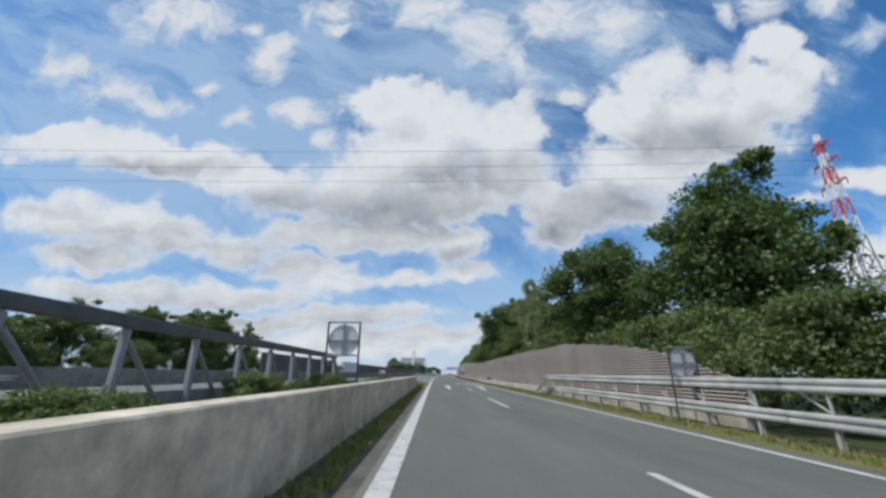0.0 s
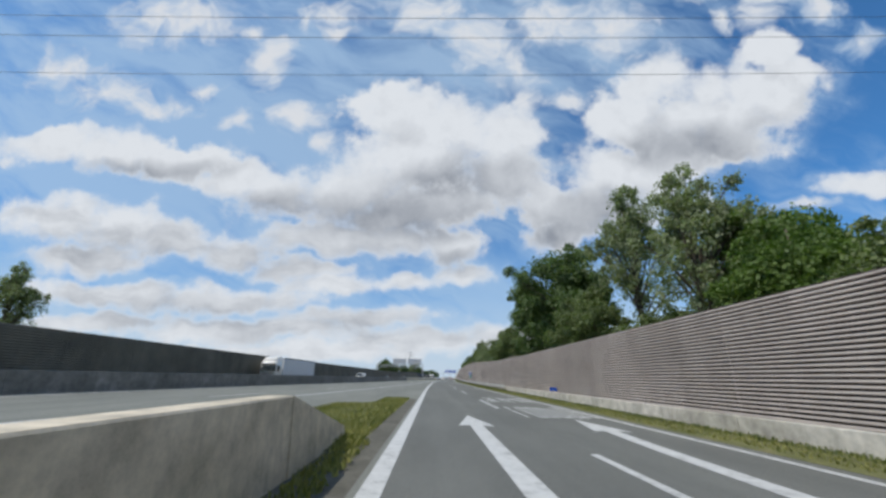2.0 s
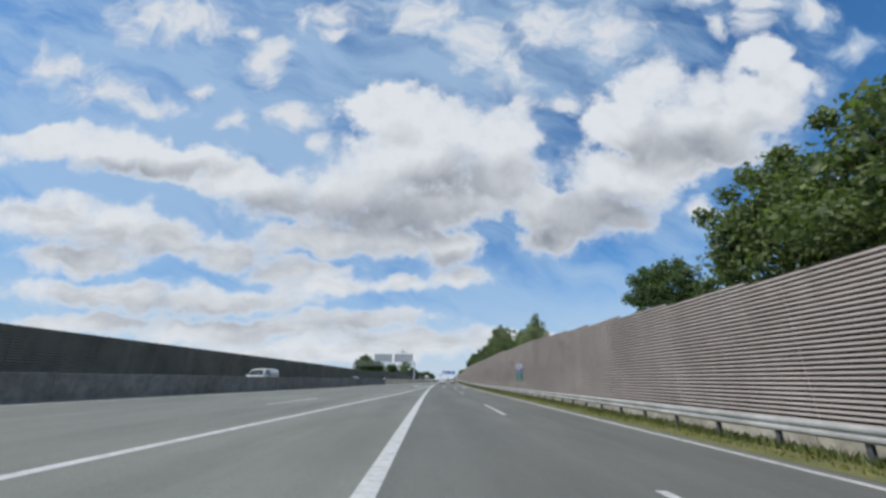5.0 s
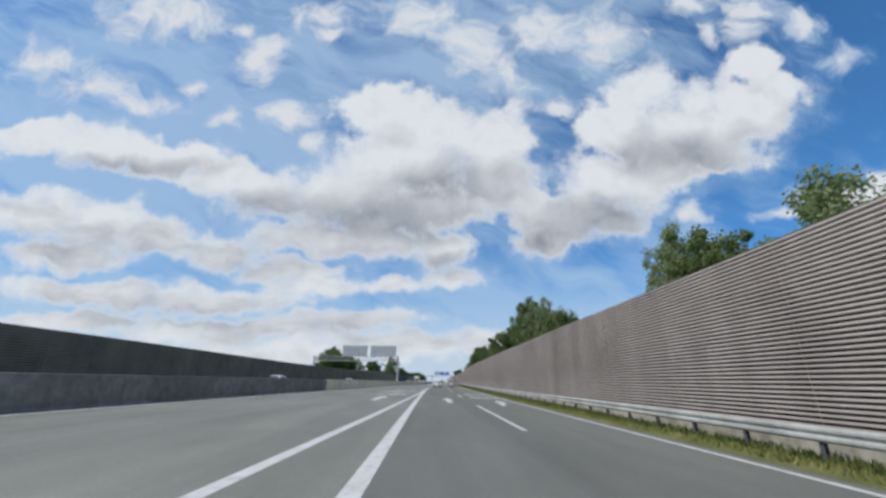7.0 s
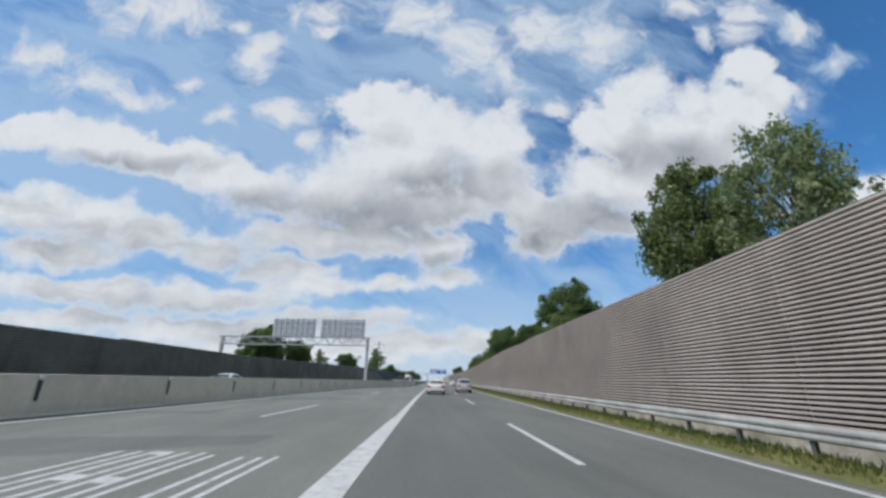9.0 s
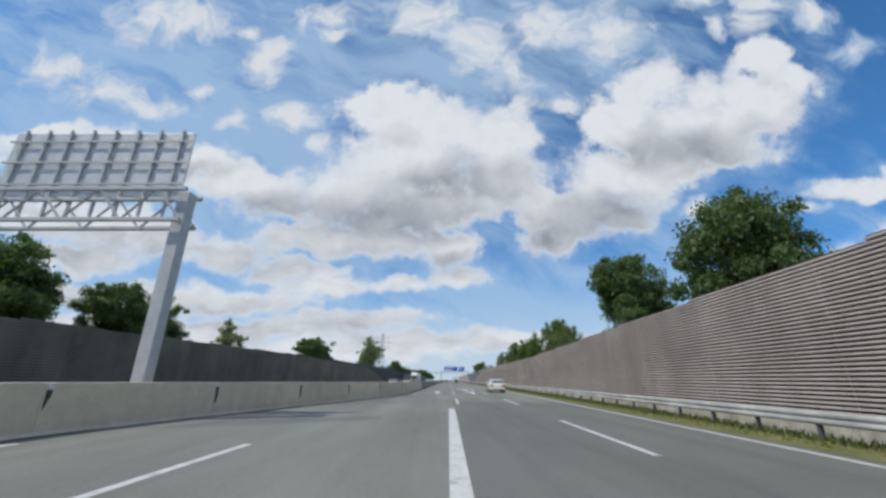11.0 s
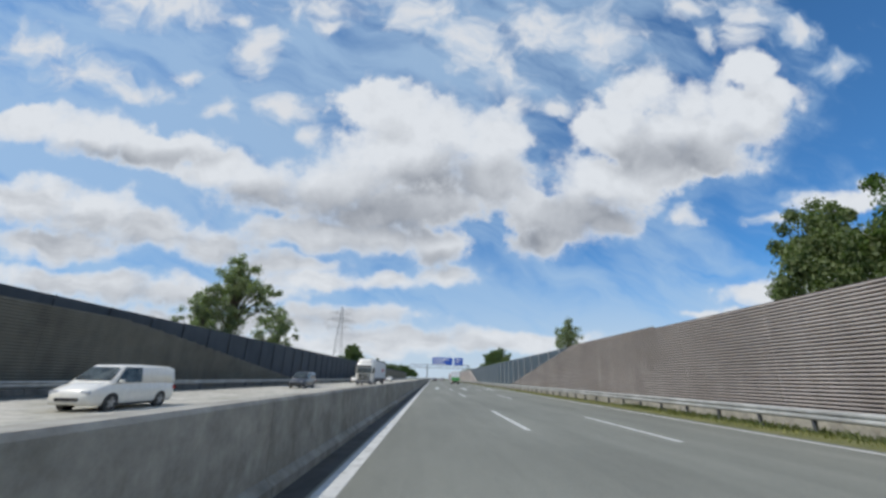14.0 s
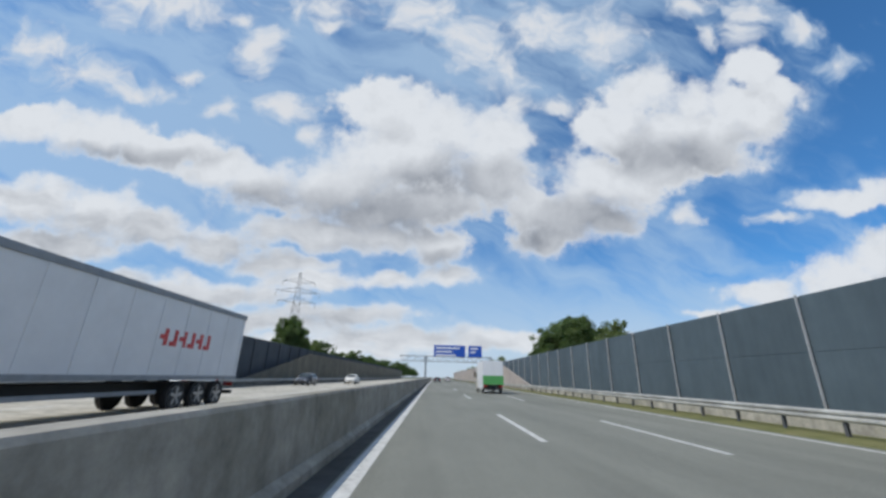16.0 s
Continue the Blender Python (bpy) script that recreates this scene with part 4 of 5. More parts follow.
def ring(y, w, z0, z1, crown=0.0, tuck=0.06):
    """A rounded car-body section, half width w, from z0 up to z1."""
    pts = [(-(w - tuck), z0), (-w + 0.01, z0 + 0.14), (-w, z0 + (z1 - z0) * 0.5), (-w + 0.03, z1 - 0.10), (-w + 0.09, z1 - 0.015), (-w * 0.45, z1 + crown * 0.8), (0, z1 + crown)]
    pts += [(-x, z) for x, z in pts[-2::-1]]
    return [(x, y, z) for x, z in pts]


def wheel(x, y, r, side, parent):
    ob = part("wheel", cylinder((x - 0.10, y, r), (x + 0.10, y, r), r, 28), TYRE, parent)
    bm = bmesh.new()
    bmesh.ops.create_cone(bm, cap_ends=True, segments=24, radius1=r * 0.68, radius2=r * 0.62, depth=0.03, matrix=Matrix.Translation((x + side * 0.105, y, r)) @ Matrix.Rotation(math.pi / 2, 4, "Y"))
    rim = part("rim", bm, BLACK, ob)
    for k in range(5):
        t = Matrix.Translation((x + side * 0.128, y, r)) @ Matrix.Rotation(k * 2 * math.pi / 5, 4, "X")
        bm = bmesh.new()
        add_box(bm, (-0.012, -0.05, 0), (0.012, 0.05, r * 0.62), 0.01, t)
        part("spoke", bm, RIM, rim)
    bm = bmesh.new()
    bmesh.ops.create_cone(bm, cap_ends=True, segments=24, radius1=r * 0.70, radius2=r * 0.70, depth=0.02, matrix=Matrix.Translation((x + side * 0.106, y, r)) @ Matrix.Rotation(math.pi / 2, 4, "Y"))
    part("rim_edge", bm, RIM, ob)
    return ob


def slab(parent, name, material, pts, out, label=""):
    """A thin plate through corner points, thickened towards out."""
    o = Vector(out)
    n = len(pts)
    verts = [Vector(p) for p in pts] + [Vector(p) + o for p in pts]
    faces = [tuple(range(n)), tuple(range(2 * n - 1, n - 1, -1))] + [(j, (j + 1) % n, n + (j + 1) % n, n + j) for j in range(n)]
    return link_mesh(name, verts, faces, material, parent, label)


def car(m, kind, body_mat, label, group="traffic"):
    """A parked-still car that faces +y; kinds: sedan, suv, van."""
    spec = {
        # length, half width, bonnet height, roof, wheel radius, wheelbase, greenhouse base rear/front, roof rear/front
        "sedan": (4.67, 0.905, 0.98, 1.46, 0.325, 2.69, (-1.95, 1.15), (-1.05, 0.30), 1.02),
        "hatch": (4.15, 0.88, 0.98, 1.47, 0.31, 2.55, (-2.0, 1.05), (-1.55, 0.25), 1.0),
        "suv": (4.5, 0.92, 1.08, 1.64, 0.36, 2.66, (-2.15, 1.15), (-1.75, 0.35), 1.1),
        "van": (5.3, 0.98, 1.15, 1.95, 0.34, 3.1, (-2.55, 1.75), (-2.45, 0.95), 1.15),
    }[kind]
    L, w, bonnet, roof, r, base, (gb0, gb1), (gr0, gr1), belt = spec
    h = L / 2
    ob = empty(kind if kind == "van" else "car", m, label, "van" if kind == "van" else "car", group)
    lo = 0.24
    st = [ring(-h, w * 0.86, 0.42, belt - 0.16, 0.0), ring(-h + 0.06, w * 0.93, 0.34, belt - 0.06, 0.0), ring(-h + 0.3, w * 0.985, lo, belt, 0.01),
          ring(-base / 2, w, lo, belt + 0.01, 0.02), ring(0, w, lo - 0.02, belt, 0.02), ring(base / 2 - 0.2, w, lo, belt - 0.01, 0.02),
          ring(gb1, w * 0.985, lo, bonnet - 0.02, 0.04), ring(h - 0.5, w * 0.95, lo, bonnet - 0.14, 0.05), ring(h - 0.14, w * 0.88, 0.28, bonnet - 0.27, 0.04),
          ring(h, w * 0.76, 0.36, bonnet - 0.42, 0.02)]
    loft(st, body_mat, "body", ob)
    # cabin: body-coloured shell with glass let on
    wb, wr = w - 0.08, w - 0.30
    y0, y1, y2, y3 = gb0, gr0, gr1, gb1
    shell = []
    for y, z, half in ((y0, belt - 0.03, wb), (y1 - 0.12, roof - 0.10, wr + 0.03), (y1 + 0.12, roof - 0.02, wr), ((y1 + y2) / 2, roof, wr), (y2, roof - 0.05, wr + 0.01), (y3, bonnet - 0.05, wb - 0.02)):
        bz = belt - 0.05
        shell.append([(-wb - 0.01, y, bz), (-half - 0.02, y, max(z - 0.06, bz + 0.005)), (-half + 0.12, y, max(z - 0.005, bz + 0.01)), (0, y, max(z + 0.015, bz + 0.012)),
                      (half - 0.12, y, max(z - 0.005, bz + 0.01)), (half + 0.02, y, max(z - 0.06, bz + 0.005)), (wb + 0.01, y, bz)])
    loft(shell, body_mat, "cabin", ob)
    for sx in (-1, 1):
        def side(y, z):
            f = min(max((z - belt) / (roof - belt), 0), 1)
            return (sx * (wb + 0.012 + (wr + 0.03 - wb) * f * 0.92), y, z)
        za, zb = belt + 0.015, roof - 0.13
        ra, rb = y0 + (y1 - y0) * 0.22 + 0.12, y1 + 0.22
        fa, fb = y3 - 0.30, y2 - 0.02
        mid = (y1 + y2) / 2 - 0.1
        if kind == "van":
            slab(ob, "side_window", GLASS, [side(mid + 0.75, za), side(fa, za), side(fb, zb), side(mid + 0.75, zb)], (sx * 0.012, 0, 0))
        else:
            dz = zb - za
            slab(ob, "side_window", GLASS, [side(ra + 0.34, za), side(mid - 0.04, za), side(mid - 0.04, zb), side(rb + 0.12, zb), side(rb - 0.06, zb - 0.16 * dz), side(ra + 0.16, za + 0.22 * dz)], (sx * 0.012, 0, 0))
            slab(ob, "side_window", GLASS, [side(mid + 0.04, za), side(fa - 0.02, za), side(fa - 0.10, za + 0.16 * dz), side(fb + 0.06, zb - 0.10 * dz), side(fb - 0.10, zb), side(mid + 0.04, zb)], (sx * 0.012, 0, 0))
            part("window_trim", box((sx * (wb + 0.012) - 0.008, ra + 0.2, za - 0.03), (sx * (wb + 0.012) + 0.012, fa, za - 0.008), 0.003), BLACK, ob)
        part("mirror", box((sx * (w + 0.02) - 0.09, y3 - 0.55, belt + 0.0), (sx * (w + 0.02) + 0.09, y3 - 0.40, belt + 0.14), 0.03), body_mat, ob)
        for y in (-base / 2, base / 2):
            wheel(sx * (w - 0.11), y, r, sx, ob)
            bm = bmesh.new()
            bmesh.ops.create_cone(bm, cap_ends=True, segments=28, radius1=r + 0.055, radius2=r + 0.055, depth=0.20, matrix=Matrix.Translation((sx * (w - 0.096), y, r + 0.01)) @ Matrix.Rotation(math.pi / 2, 4, "Y"))
            part("wheel_arch", bm, BLACK, ob)
        if kind != "van":
            for y in (mid - 0.32, mid + 0.72):
                part("door_handle", box((sx * w - 0.012, y - 0.11, belt - 0.16), (sx * w + 0.022, y + 0.05, belt - 0.125), 0.008), body_mat, ob)
        part("sill", box((sx * (w - 0.06) - 0.035, -base / 2 + r + 0.08, lo - 0.05), (sx * (w - 0.06) + 0.035, base / 2 - r - 0.08, lo + 0.05), 0.015), BLACK, ob)
        part("tail_light", box((sx * (w - 0.23) - 0.19, -h - 0.012, belt - 0.34), (sx * (w - 0.23) + 0.19, -h + 0.22, belt - 0.15), 0.03), TAIL, ob)
        part("headlight", box((sx * (w - 0.34) - 0.18, h - 0.30, bonnet - 0.46), (sx * (w - 0.34) + 0.18, h - 0.02, bonnet - 0.31), 0.04), LENS, ob)
    # screens
    f0, f1 = 0.16, 0.84
    def lean(ya, za, yb, zb, f):
        return ya + (yb - ya) * f, za + (zb - za) * f
    for name, ya, za, yb, zb, dy in (("rear_window", y0, belt - 0.03, y1 - 0.12, roof - 0.10, -0.02), ("windscreen", y3, bonnet - 0.05, y2, roof - 0.05, 0.02)):
        (yl, zl), (yh, zh) = lean(ya, za, yb, zb, f0), lean(ya, za, yb, zb, f1)
        slab(ob, name, GLASS, [(-wb + 0.13, yl + dy, zl + 0.025), (wb - 0.13, yl + dy, zl + 0.025), (wr - 0.06, yh + dy, zh + 0.025), (-wr + 0.06, yh + dy, zh + 0.025)], (0, dy * 0.8, 0.012))
    part("rear_bumper", box((-w * 0.88, -h - 0.03, 0.36), (w * 0.88, -h + 0.14, 0.56), 0.04), body_mat, ob)
    part("diffuser", box((-w * 0.7, -h - 0.02, 0.25), (w * 0.7, -h + 0.16, 0.37), 0.03), BLACK, ob)
    part("number_plate", box((-0.26, -h - 0.025, belt - 0.36), (0.26, -h - 0.005, belt - 0.24), 0.006), SIGN_WHITE, ob, "white plate with a dark bar")
    part("grille", box((-w * 0.5, h - 0.06, 0.42), (w * 0.5, h + 0.012, 0.56), 0.02), BLACK, ob)
    return ob


car(spot(231.4, 0.95), "sedan", WHITE_CAR, "white saloon car driving ahead in the middle lane")
car(spot(290.7, 4.88), "sedan", WHITE_CAR, "white saloon car beside the verge lane, seen from its side")
car(spot(239.6, 4.5), "suv", SILVER_CAR, "silver-grey estate car ahead beside the verge")
car(spot(372, -17.2, 0, 180, 0.85), "van", DARK_CAR, "dark blue van on the opposite carriageway")
car(spot(413, -19.2, 0, 180), "hatch", WHITE_CAR, "white hatchback on the opposite carriageway")
car(spot(343.6, -15.0, 0, 180, 0.80), "van", WHITE_CAR, "white delivery van on the opposite carriageway")
car(spot(452, -16.5, 0, 180), "hatch", WHITE_CAR, "white small car on the opposite carriageway")
car(spot(438, -19.5, 0, 180), "hatch", DARK_CAR, "dark small car on the opposite carriageway")
car(spot(224, -18.0, 0, 180), "sedan", WHITE_CAR, "white saloon car on the opposite carriageway")
car(spot(190, -20.0, 0, 180), "hatch", WHITE_CAR, "white hatchback on the opposite carriageway")
car(spot(137, -19.0, 0, 180), "van", WHITE_CAR, "white van on the opposite carriageway")
car(spot(505, -2.2), "sedan", DARK_CAR, "dark saloon car far ahead in the outer lane")
car(spot(520, 1.4), "suv", SILVER_CAR, "silver car far ahead in the middle lane")


def lorry(m, length, cab_mat, box_mat, label, stripe_mat=None, mark=None):
    """A truck that faces +y: cab, box body, wheels."""
    ob = empty("truck", m, label, "truck", "traffic")
    h = length / 2
    cw = 1.22
    c0 = h - 2.2
    st = []
    for y, z0, z1 in ((c0, 0.55, 3.3), (c0 + 0.3, 0.45, 3.45), (h - 0.45, 0.42, 3.40), (h - 0.20, 0.42, 3.22), (h - 0.06, 0.42, 2.90), (h, 0.5, 2.62)):
        st.append(ring(y, cw - (0.03 if y > h - 0.2 else 0), z0, z1, 0.02))
    loft(st, cab_mat, "cab", ob)
    slab(ob, "windscreen", GLASS, [(-1.10, h + 0.02, 1.78), (1.10, h + 0.02, 1.78), (1.06, h - 0.04, 2.72), (-1.06, h - 0.04, 2.72)], (0, 0.03, 0.01))
    part("sun_visor", box((-1.1, h - 0.08, 2.74), (1.1, h + 0.16, 2.90), 0.02), BLACK, ob)
    for k in range(5):
        part("grille_bar", box((-0.90, h - 0.02, 0.80 + 0.18 * k), (0.90, h + 0.04, 0.91 + 0.18 * k), 0.015), BLACK, ob)
    part("bumper", box((-1.2, h - 0.25, 0.35), (1.2, h + 0.05, 0.72), 0.05), STEEL_MID if length > 9 else cab_mat, ob)
    for sx in (-1, 1):
        part("headlight", box((sx * 0.95 - 0.2, h - 0.05, 0.72), (sx * 0.95 + 0.2, h + 0.03, 0.92), 0.04), LENS, ob)
        part("mirror", box((sx * 1.42 - 0.1, h - 0.45, 1.9), (sx * 1.42 + 0.1, h - 0.33, 2.6), 0.04), BLACK, ob)
        slab(ob, "side_window", GLASS, [(sx * 1.222, c0 + 0.9, 1.8), (sx * 1.222, h - 0.22, 1.75), (sx * 1.212, h - 0.34, 2.62), (sx * 1.212, c0 + 0.9, 2.62)], (sx * 0.012, 0, 0))
        for y in (h - 1.35, h - 5.0, -h + 1.3, -h + 2.6, -h + 3.9):
            if y < c0 - 0.5 or y > c0:
                if length > 9 or y > h - 2 or y < -h + 2:
                    wheel(sx * 1.08, y, 0.5, sx, ob)
        if length < 9:
            part("side_skirt", box((sx * 1.2 - 0.02, -h + 0.4, 0.55), (sx * 1.2 + 0.02, c0 - 0.4, 1.05), 0.01), box_mat, ob)
        else:
            part("fuel_tank", cylinder((sx * 0.95, h - 4.2, 0.75), (sx * 0.95, h - 2.9, 0.75), 0.3, 16), STEEL_GREY, ob)
            part("side_guard", box((sx * 1.2 - 0.02, -h + 5.0, 0.62), (sx * 1.2 + 0.02, h - 6.0, 0.74), 0.01), STEEL_GREY, ob)
            part("landing_leg", box((sx * 0.8 - 0.06, h - 6.3, 0.3), (sx * 0.8 + 0.06, h - 6.18, 1.1), 0.01), STEEL_DARK, ob)
    part("chassis", box((-0.5, -h + 0.2, 0.6), (0.5, h - 0.4, 0.95), 0.03), BLACK, ob)
    bx = part("box_body", box((-1.26, -h, 1.05), (1.26, c0 - 0.55, 3.85), 0.05), box_mat, ob)
    n = max(4, int((length - 2.4) / 1.3))
    for k in range(n):
        y = -h + 0.2 + (length - 2.9) * k / n
        for sx in (-1, 1):
            part("rib", box((sx * 1.268 - 0.012, y, 1.1), (sx * 1.268 + 0.012, y + 0.05, 3.8)), box_mat, bx)
    for sx in (-1, 1):
        part("door", box((sx * 0.62 - 0.58, -h - 0.03, 1.12), (sx * 0.62 + 0.58, -h - 0.001, 3.78), 0.01), box_mat if stripe_mat is None else SIGN_WHITE, bx)
        part("tail_light", box((sx * 0.95 - 0.2, -h - 0.04, 0.78), (sx * 0.95 + 0.2, -h + 0.05, 0.95), 0.02), TAIL, ob)
    if stripe_mat:
        part("band", box((-1.27, -h - 0.04, 1.06), (1.27, -h - 0.031, 2.1)), stripe_mat, bx, "green lower half of the rear doors")
    if length > 9:
        st = [ring(y, w_, 3.25, z1, 0.02, 0.02) for y, w_, z1 in ((c0 + 0.05, 1.17, 3.98), (c0 + 0.9, 1.15, 3.95), (h - 0.62, 1.06, 3.72), (h - 0.32, 0.98, 3.46))]
        loft(st, cab_mat, "roof_deflector", ob)
        for sx in (-1, 1):
            part("top_rail", box((sx * 1.27 - 0.035, -h, 3.7), (sx * 1.27 + 0.035, c0 - 0.55, 3.9), 0.015), STEEL_GREY, bx)
            part("lower_rail", box((sx * 1.27 - 0.03, -h, 1.05), (sx * 1.27 + 0.03, c0 - 0.55, 1.2), 0.015), STEEL_GREY, bx)
            if mark:
                for k in range(6):
                    y = -5.6 + 0.50 * k
                    part("mark", box((sx * 1.27 - 0.016, y, 2.15), (sx * 1.27 + 0.016, y + 0.16, 2.70), 0.006), mark, bx, "plain red bar")
                    part("mark", box((sx * 1.27 - 0.016, y + 0.16, 2.15 + 0.2 * (k % 2)), (sx * 1.27 + 0.016, y + 0.36, 2.30 + 0.2 * (k % 2)), 0.006), mark, bx, "plain red bar")
    part("rear_bar", box((-1.2, -h, 0.45), (1.2, -h + 0.1, 0.6), 0.02), BLACK, ob)
    return ob


lorry(spot(396.8, -13.5, 0, 180), 16.5, WHITE_CAR, TRAILER, "white articulated truck with a pale tipper trailer, oncoming", None, RED)
lorry(spot(96.2, -21.8, 0, 180, 0.88), 18.6, WHITE_CAR, TRAILER, "white articulated truck with a pale trailer, far side")
lorry(spot(428, 2.45, 0, 0, 0.78), 8.6, WHITE_CAR, TRAILER, "white box truck with a green lower rear", GREEN_CAR)

# ---------------------------------------------------------------- trees and plants


def leaf_mesh(name, centres, radii, per, size, rng, squash=0.8):
    """Leaves in and on many clumps: small folded quads, turned at random but mostly outwards and up."""
    total = len(centres) * per
    c = np.repeat(np.array(centres), per, 0)
    r = np.repeat(np.array(radii), per)
    d = rng.normal(size=(total, 3))
    d /= np.linalg.norm(d, axis=1, keepdims=True)
    depth_ = rng.uniform(0.05, 1.25, total) ** 0.6
    p = c + d * (r * depth_)[:, None] * np.array([1, 1, squash])
    n = d * 0.6 + rng.normal(scale=0.75, size=(total, 3)) + np.array([0, 0, 0.5])
    n /= np.linalg.norm(n, axis=1, keepdims=True)
    t = np.cross(n, rng.normal(size=(total, 3)))
    t /= np.linalg.norm(t, axis=1, keepdims=True)
    b = np.cross(n, t)
    s = (size * rng.uniform(0.6, 1.35, total))[:, None]
    fold = n * s * 0.22
    quad = np.stack([p - t * s, p - b * s * 0.62 + fold, p + t * s * 1.1, p + b * s * 0.62 + fold], 1).reshape(-1, 3)
    me = bpy.data.meshes.new(name)
    me.vertices.add(total * 4)
    me.vertices.foreach_set("co", quad.astype(np.float32).ravel())
    me.loops.add(total * 4)
    me.loops.foreach_set("vertex_index", np.arange(total * 4, dtype=np.int32))
    me.polygons.add(total)
    me.polygons.foreach_set("loop_start", np.arange(0, total * 4, 4, dtype=np.int32))
    me.update(calc_edges=True)
    return me


def tree(seed, high, spread, core, lobes, per, size, material, low=0.25, airy=0.0, label="", name="tree"):
    """A trunk and limbs, a core of leafy clumps, and lobes of smaller clumps that roughen the outline."""
    rng = np.random.default_rng(seed)
    ob = empty(name, Matrix.Identity(4), label, "tree" if name == "tree" else "bush", "roadside trees" if name == "tree" else "bushes")
    lean = rng.normal(scale=0.02, size=2) * high
    bm = bmesh.new()
    add_bar(bm, (0, 0, -0.3), (lean[0] * 0.4, lean[1] * 0.4, high * 0.35), 0.020 * high, 10, 0.014 * high)
    add_bar(bm, (lean[0] * 0.4, lean[1] * 0.4, high * 0.34), (lean[0], lean[1], high * 0.86), 0.014 * high, 8, 0.003 * high)
    part("trunk", bm, BARK, ob, smooth=True)
    mid, half = high * (0.94 + low) / 2, high * (0.94 - low) / 2
    bulge = rng.normal(scale=0.16, size=(6, 4))

    def edge(d):
        """How far the crown reaches in a direction: an egg, dented and bulged."""
        k = 1 + sum(b[3] * math.cos(3.0 * (d @ b[:3] * 3.2 + i)) for i, b in enumerate(bulge))
        k = min(max(k, 0.74), 1.24)
        taper = 1 - 0.30 * max(0.0, d[2]) + 0.06 * min(0.0, d[2])
        return np.array([spread * k * taper, spread * k * taper, half * (0.9 + 0.1 * k)])

    def way():
        d = rng.normal(size=3)
        return d / np.linalg.norm(d)

    axis = np.array([lean[0], lean[1], mid])
    centres, radii = [], []
    for _ in range(core):
        d = way()
        centres.append(axis + d * edge(d) * 0.80 * rng.uniform(0.05, 1.0) ** 0.45)
        radii.append(spread * rng.uniform(0.17, 0.30) * (1 - 0.4 * airy))
    limbs = bmesh.new()
    for _ in range(lobes):
        d = way()
        if d[2] < -0.3:
            d[2] *= -0.5
        hub = axis + d * edge(d) * rng.uniform(0.70, 0.88)
        start = Vector((lean[0] * 0.5, lean[1] * 0.5, min(high * 0.75, max(high * 0.15, hub[2] * 0.62))))
        knee = start.lerp(Vector(hub), 0.5) + Vector((0, 0, 0.03 * high))
        add_bar(limbs, start, knee, 0.0065 * high, 6, 0.004 * high)
        add_bar(limbs, knee, Vector(hub), 0.004 * high, 6, 0.0012 * high)
        for _ in range(4):
            centres.append(hub + rng.normal(scale=0.15, size=3) * spread * np.array([1, 1, 0.7]))
            radii.append(spread * rng.uniform(0.08, 0.19))
    part("branchwork", limbs, BARK, ob)
    reach = np.percentile([math.hypot(c[0], c[1]) + r for c, r in zip(centres, radii)], 95) / spread
    centres = [(c[0] / reach, c[1] / reach, max(c[2], high * low * 0.5 + 0.1)) for c in centres]
    radii = [r / math.sqrt(reach) for r in radii]
    me = leaf_mesh("crown", centres, radii, per, size, rng, 0.78)
    me.materials.append(material)
    crown = new("crown", me)
    crown.parent = ob
    return ob


KINDS = [
    tree(1, 12, 4.6, 95, 30, 200, 0.105, LEAF, 0.10, 0.0, "tall dense dark green broadleaf tree behind the noise wall"),
    tree(2, 12, 4.3, 85, 30, 200, 0.105, LEAF, 0.08, 0.1, "dense dark green tree with an uneven crown"),
    tree(3, 12, 3.6, 60, 34, 85, 0.085, LEAF_PALE, 0.16, 0.55, "loose pale green tree with gaps in its crown"),
    tree(4, 10, 4.0, 70, 28, 150, 0.098, LEAF_BUSH, 0.12, 0.15, "mid-green roadside tree with a broad crown"),
    tree(5, 9, 3.2, 40, 30, 75, 0.080, LEAF_PALE, 0.2, 0.6, "thin pale tree with open twigs"),
    tree(6, 6, 3.8, 60, 24, 150, 0.095, LEAF_BUSH, 0.0, 0.2, "broad green bush above the wall", "bush"),
    tree(7, 12, 4.6, 55, 12, 40, 0.30, LEAF, 0.06, 0.0, "distant dark green tree of a wood"),
    tree(8, 12, 4.2, 50, 12, 40, 0.30, LEAF_BUSH, 0.06, 0.1, "distant mid-green tree of a wood"),
    tree(9, 10, 4.1, 75, 28, 150, 0.098, LEAF_FRESH, 0.1, 0.1, "fresh bright green broadleaf tree"),
]
TOPS = [max(v.co.z for v in ob.children[-1].data.vertices) for ob in KINDS]
used = set()


def plant(kind, s, l, top, wide=1.0, turn=0.0):
    k = top / TOPS[kind]
    p = at(s, l, -0.15)
    m = pose(p.x, p.y, p.z, 0, 0, turn) @ Matrix.Diagonal((k * wide, k * wide, k, 1))
    if kind in used:
        sx, sy, sz = KINDS[kind].scale
        copy_thing(KINDS[kind], m @ Matrix.Diagonal((1 / sx, 1 / sy, 1 / sz, 1)))
    else:
        used.add(kind)
        KINDS[kind].matrix_world = m


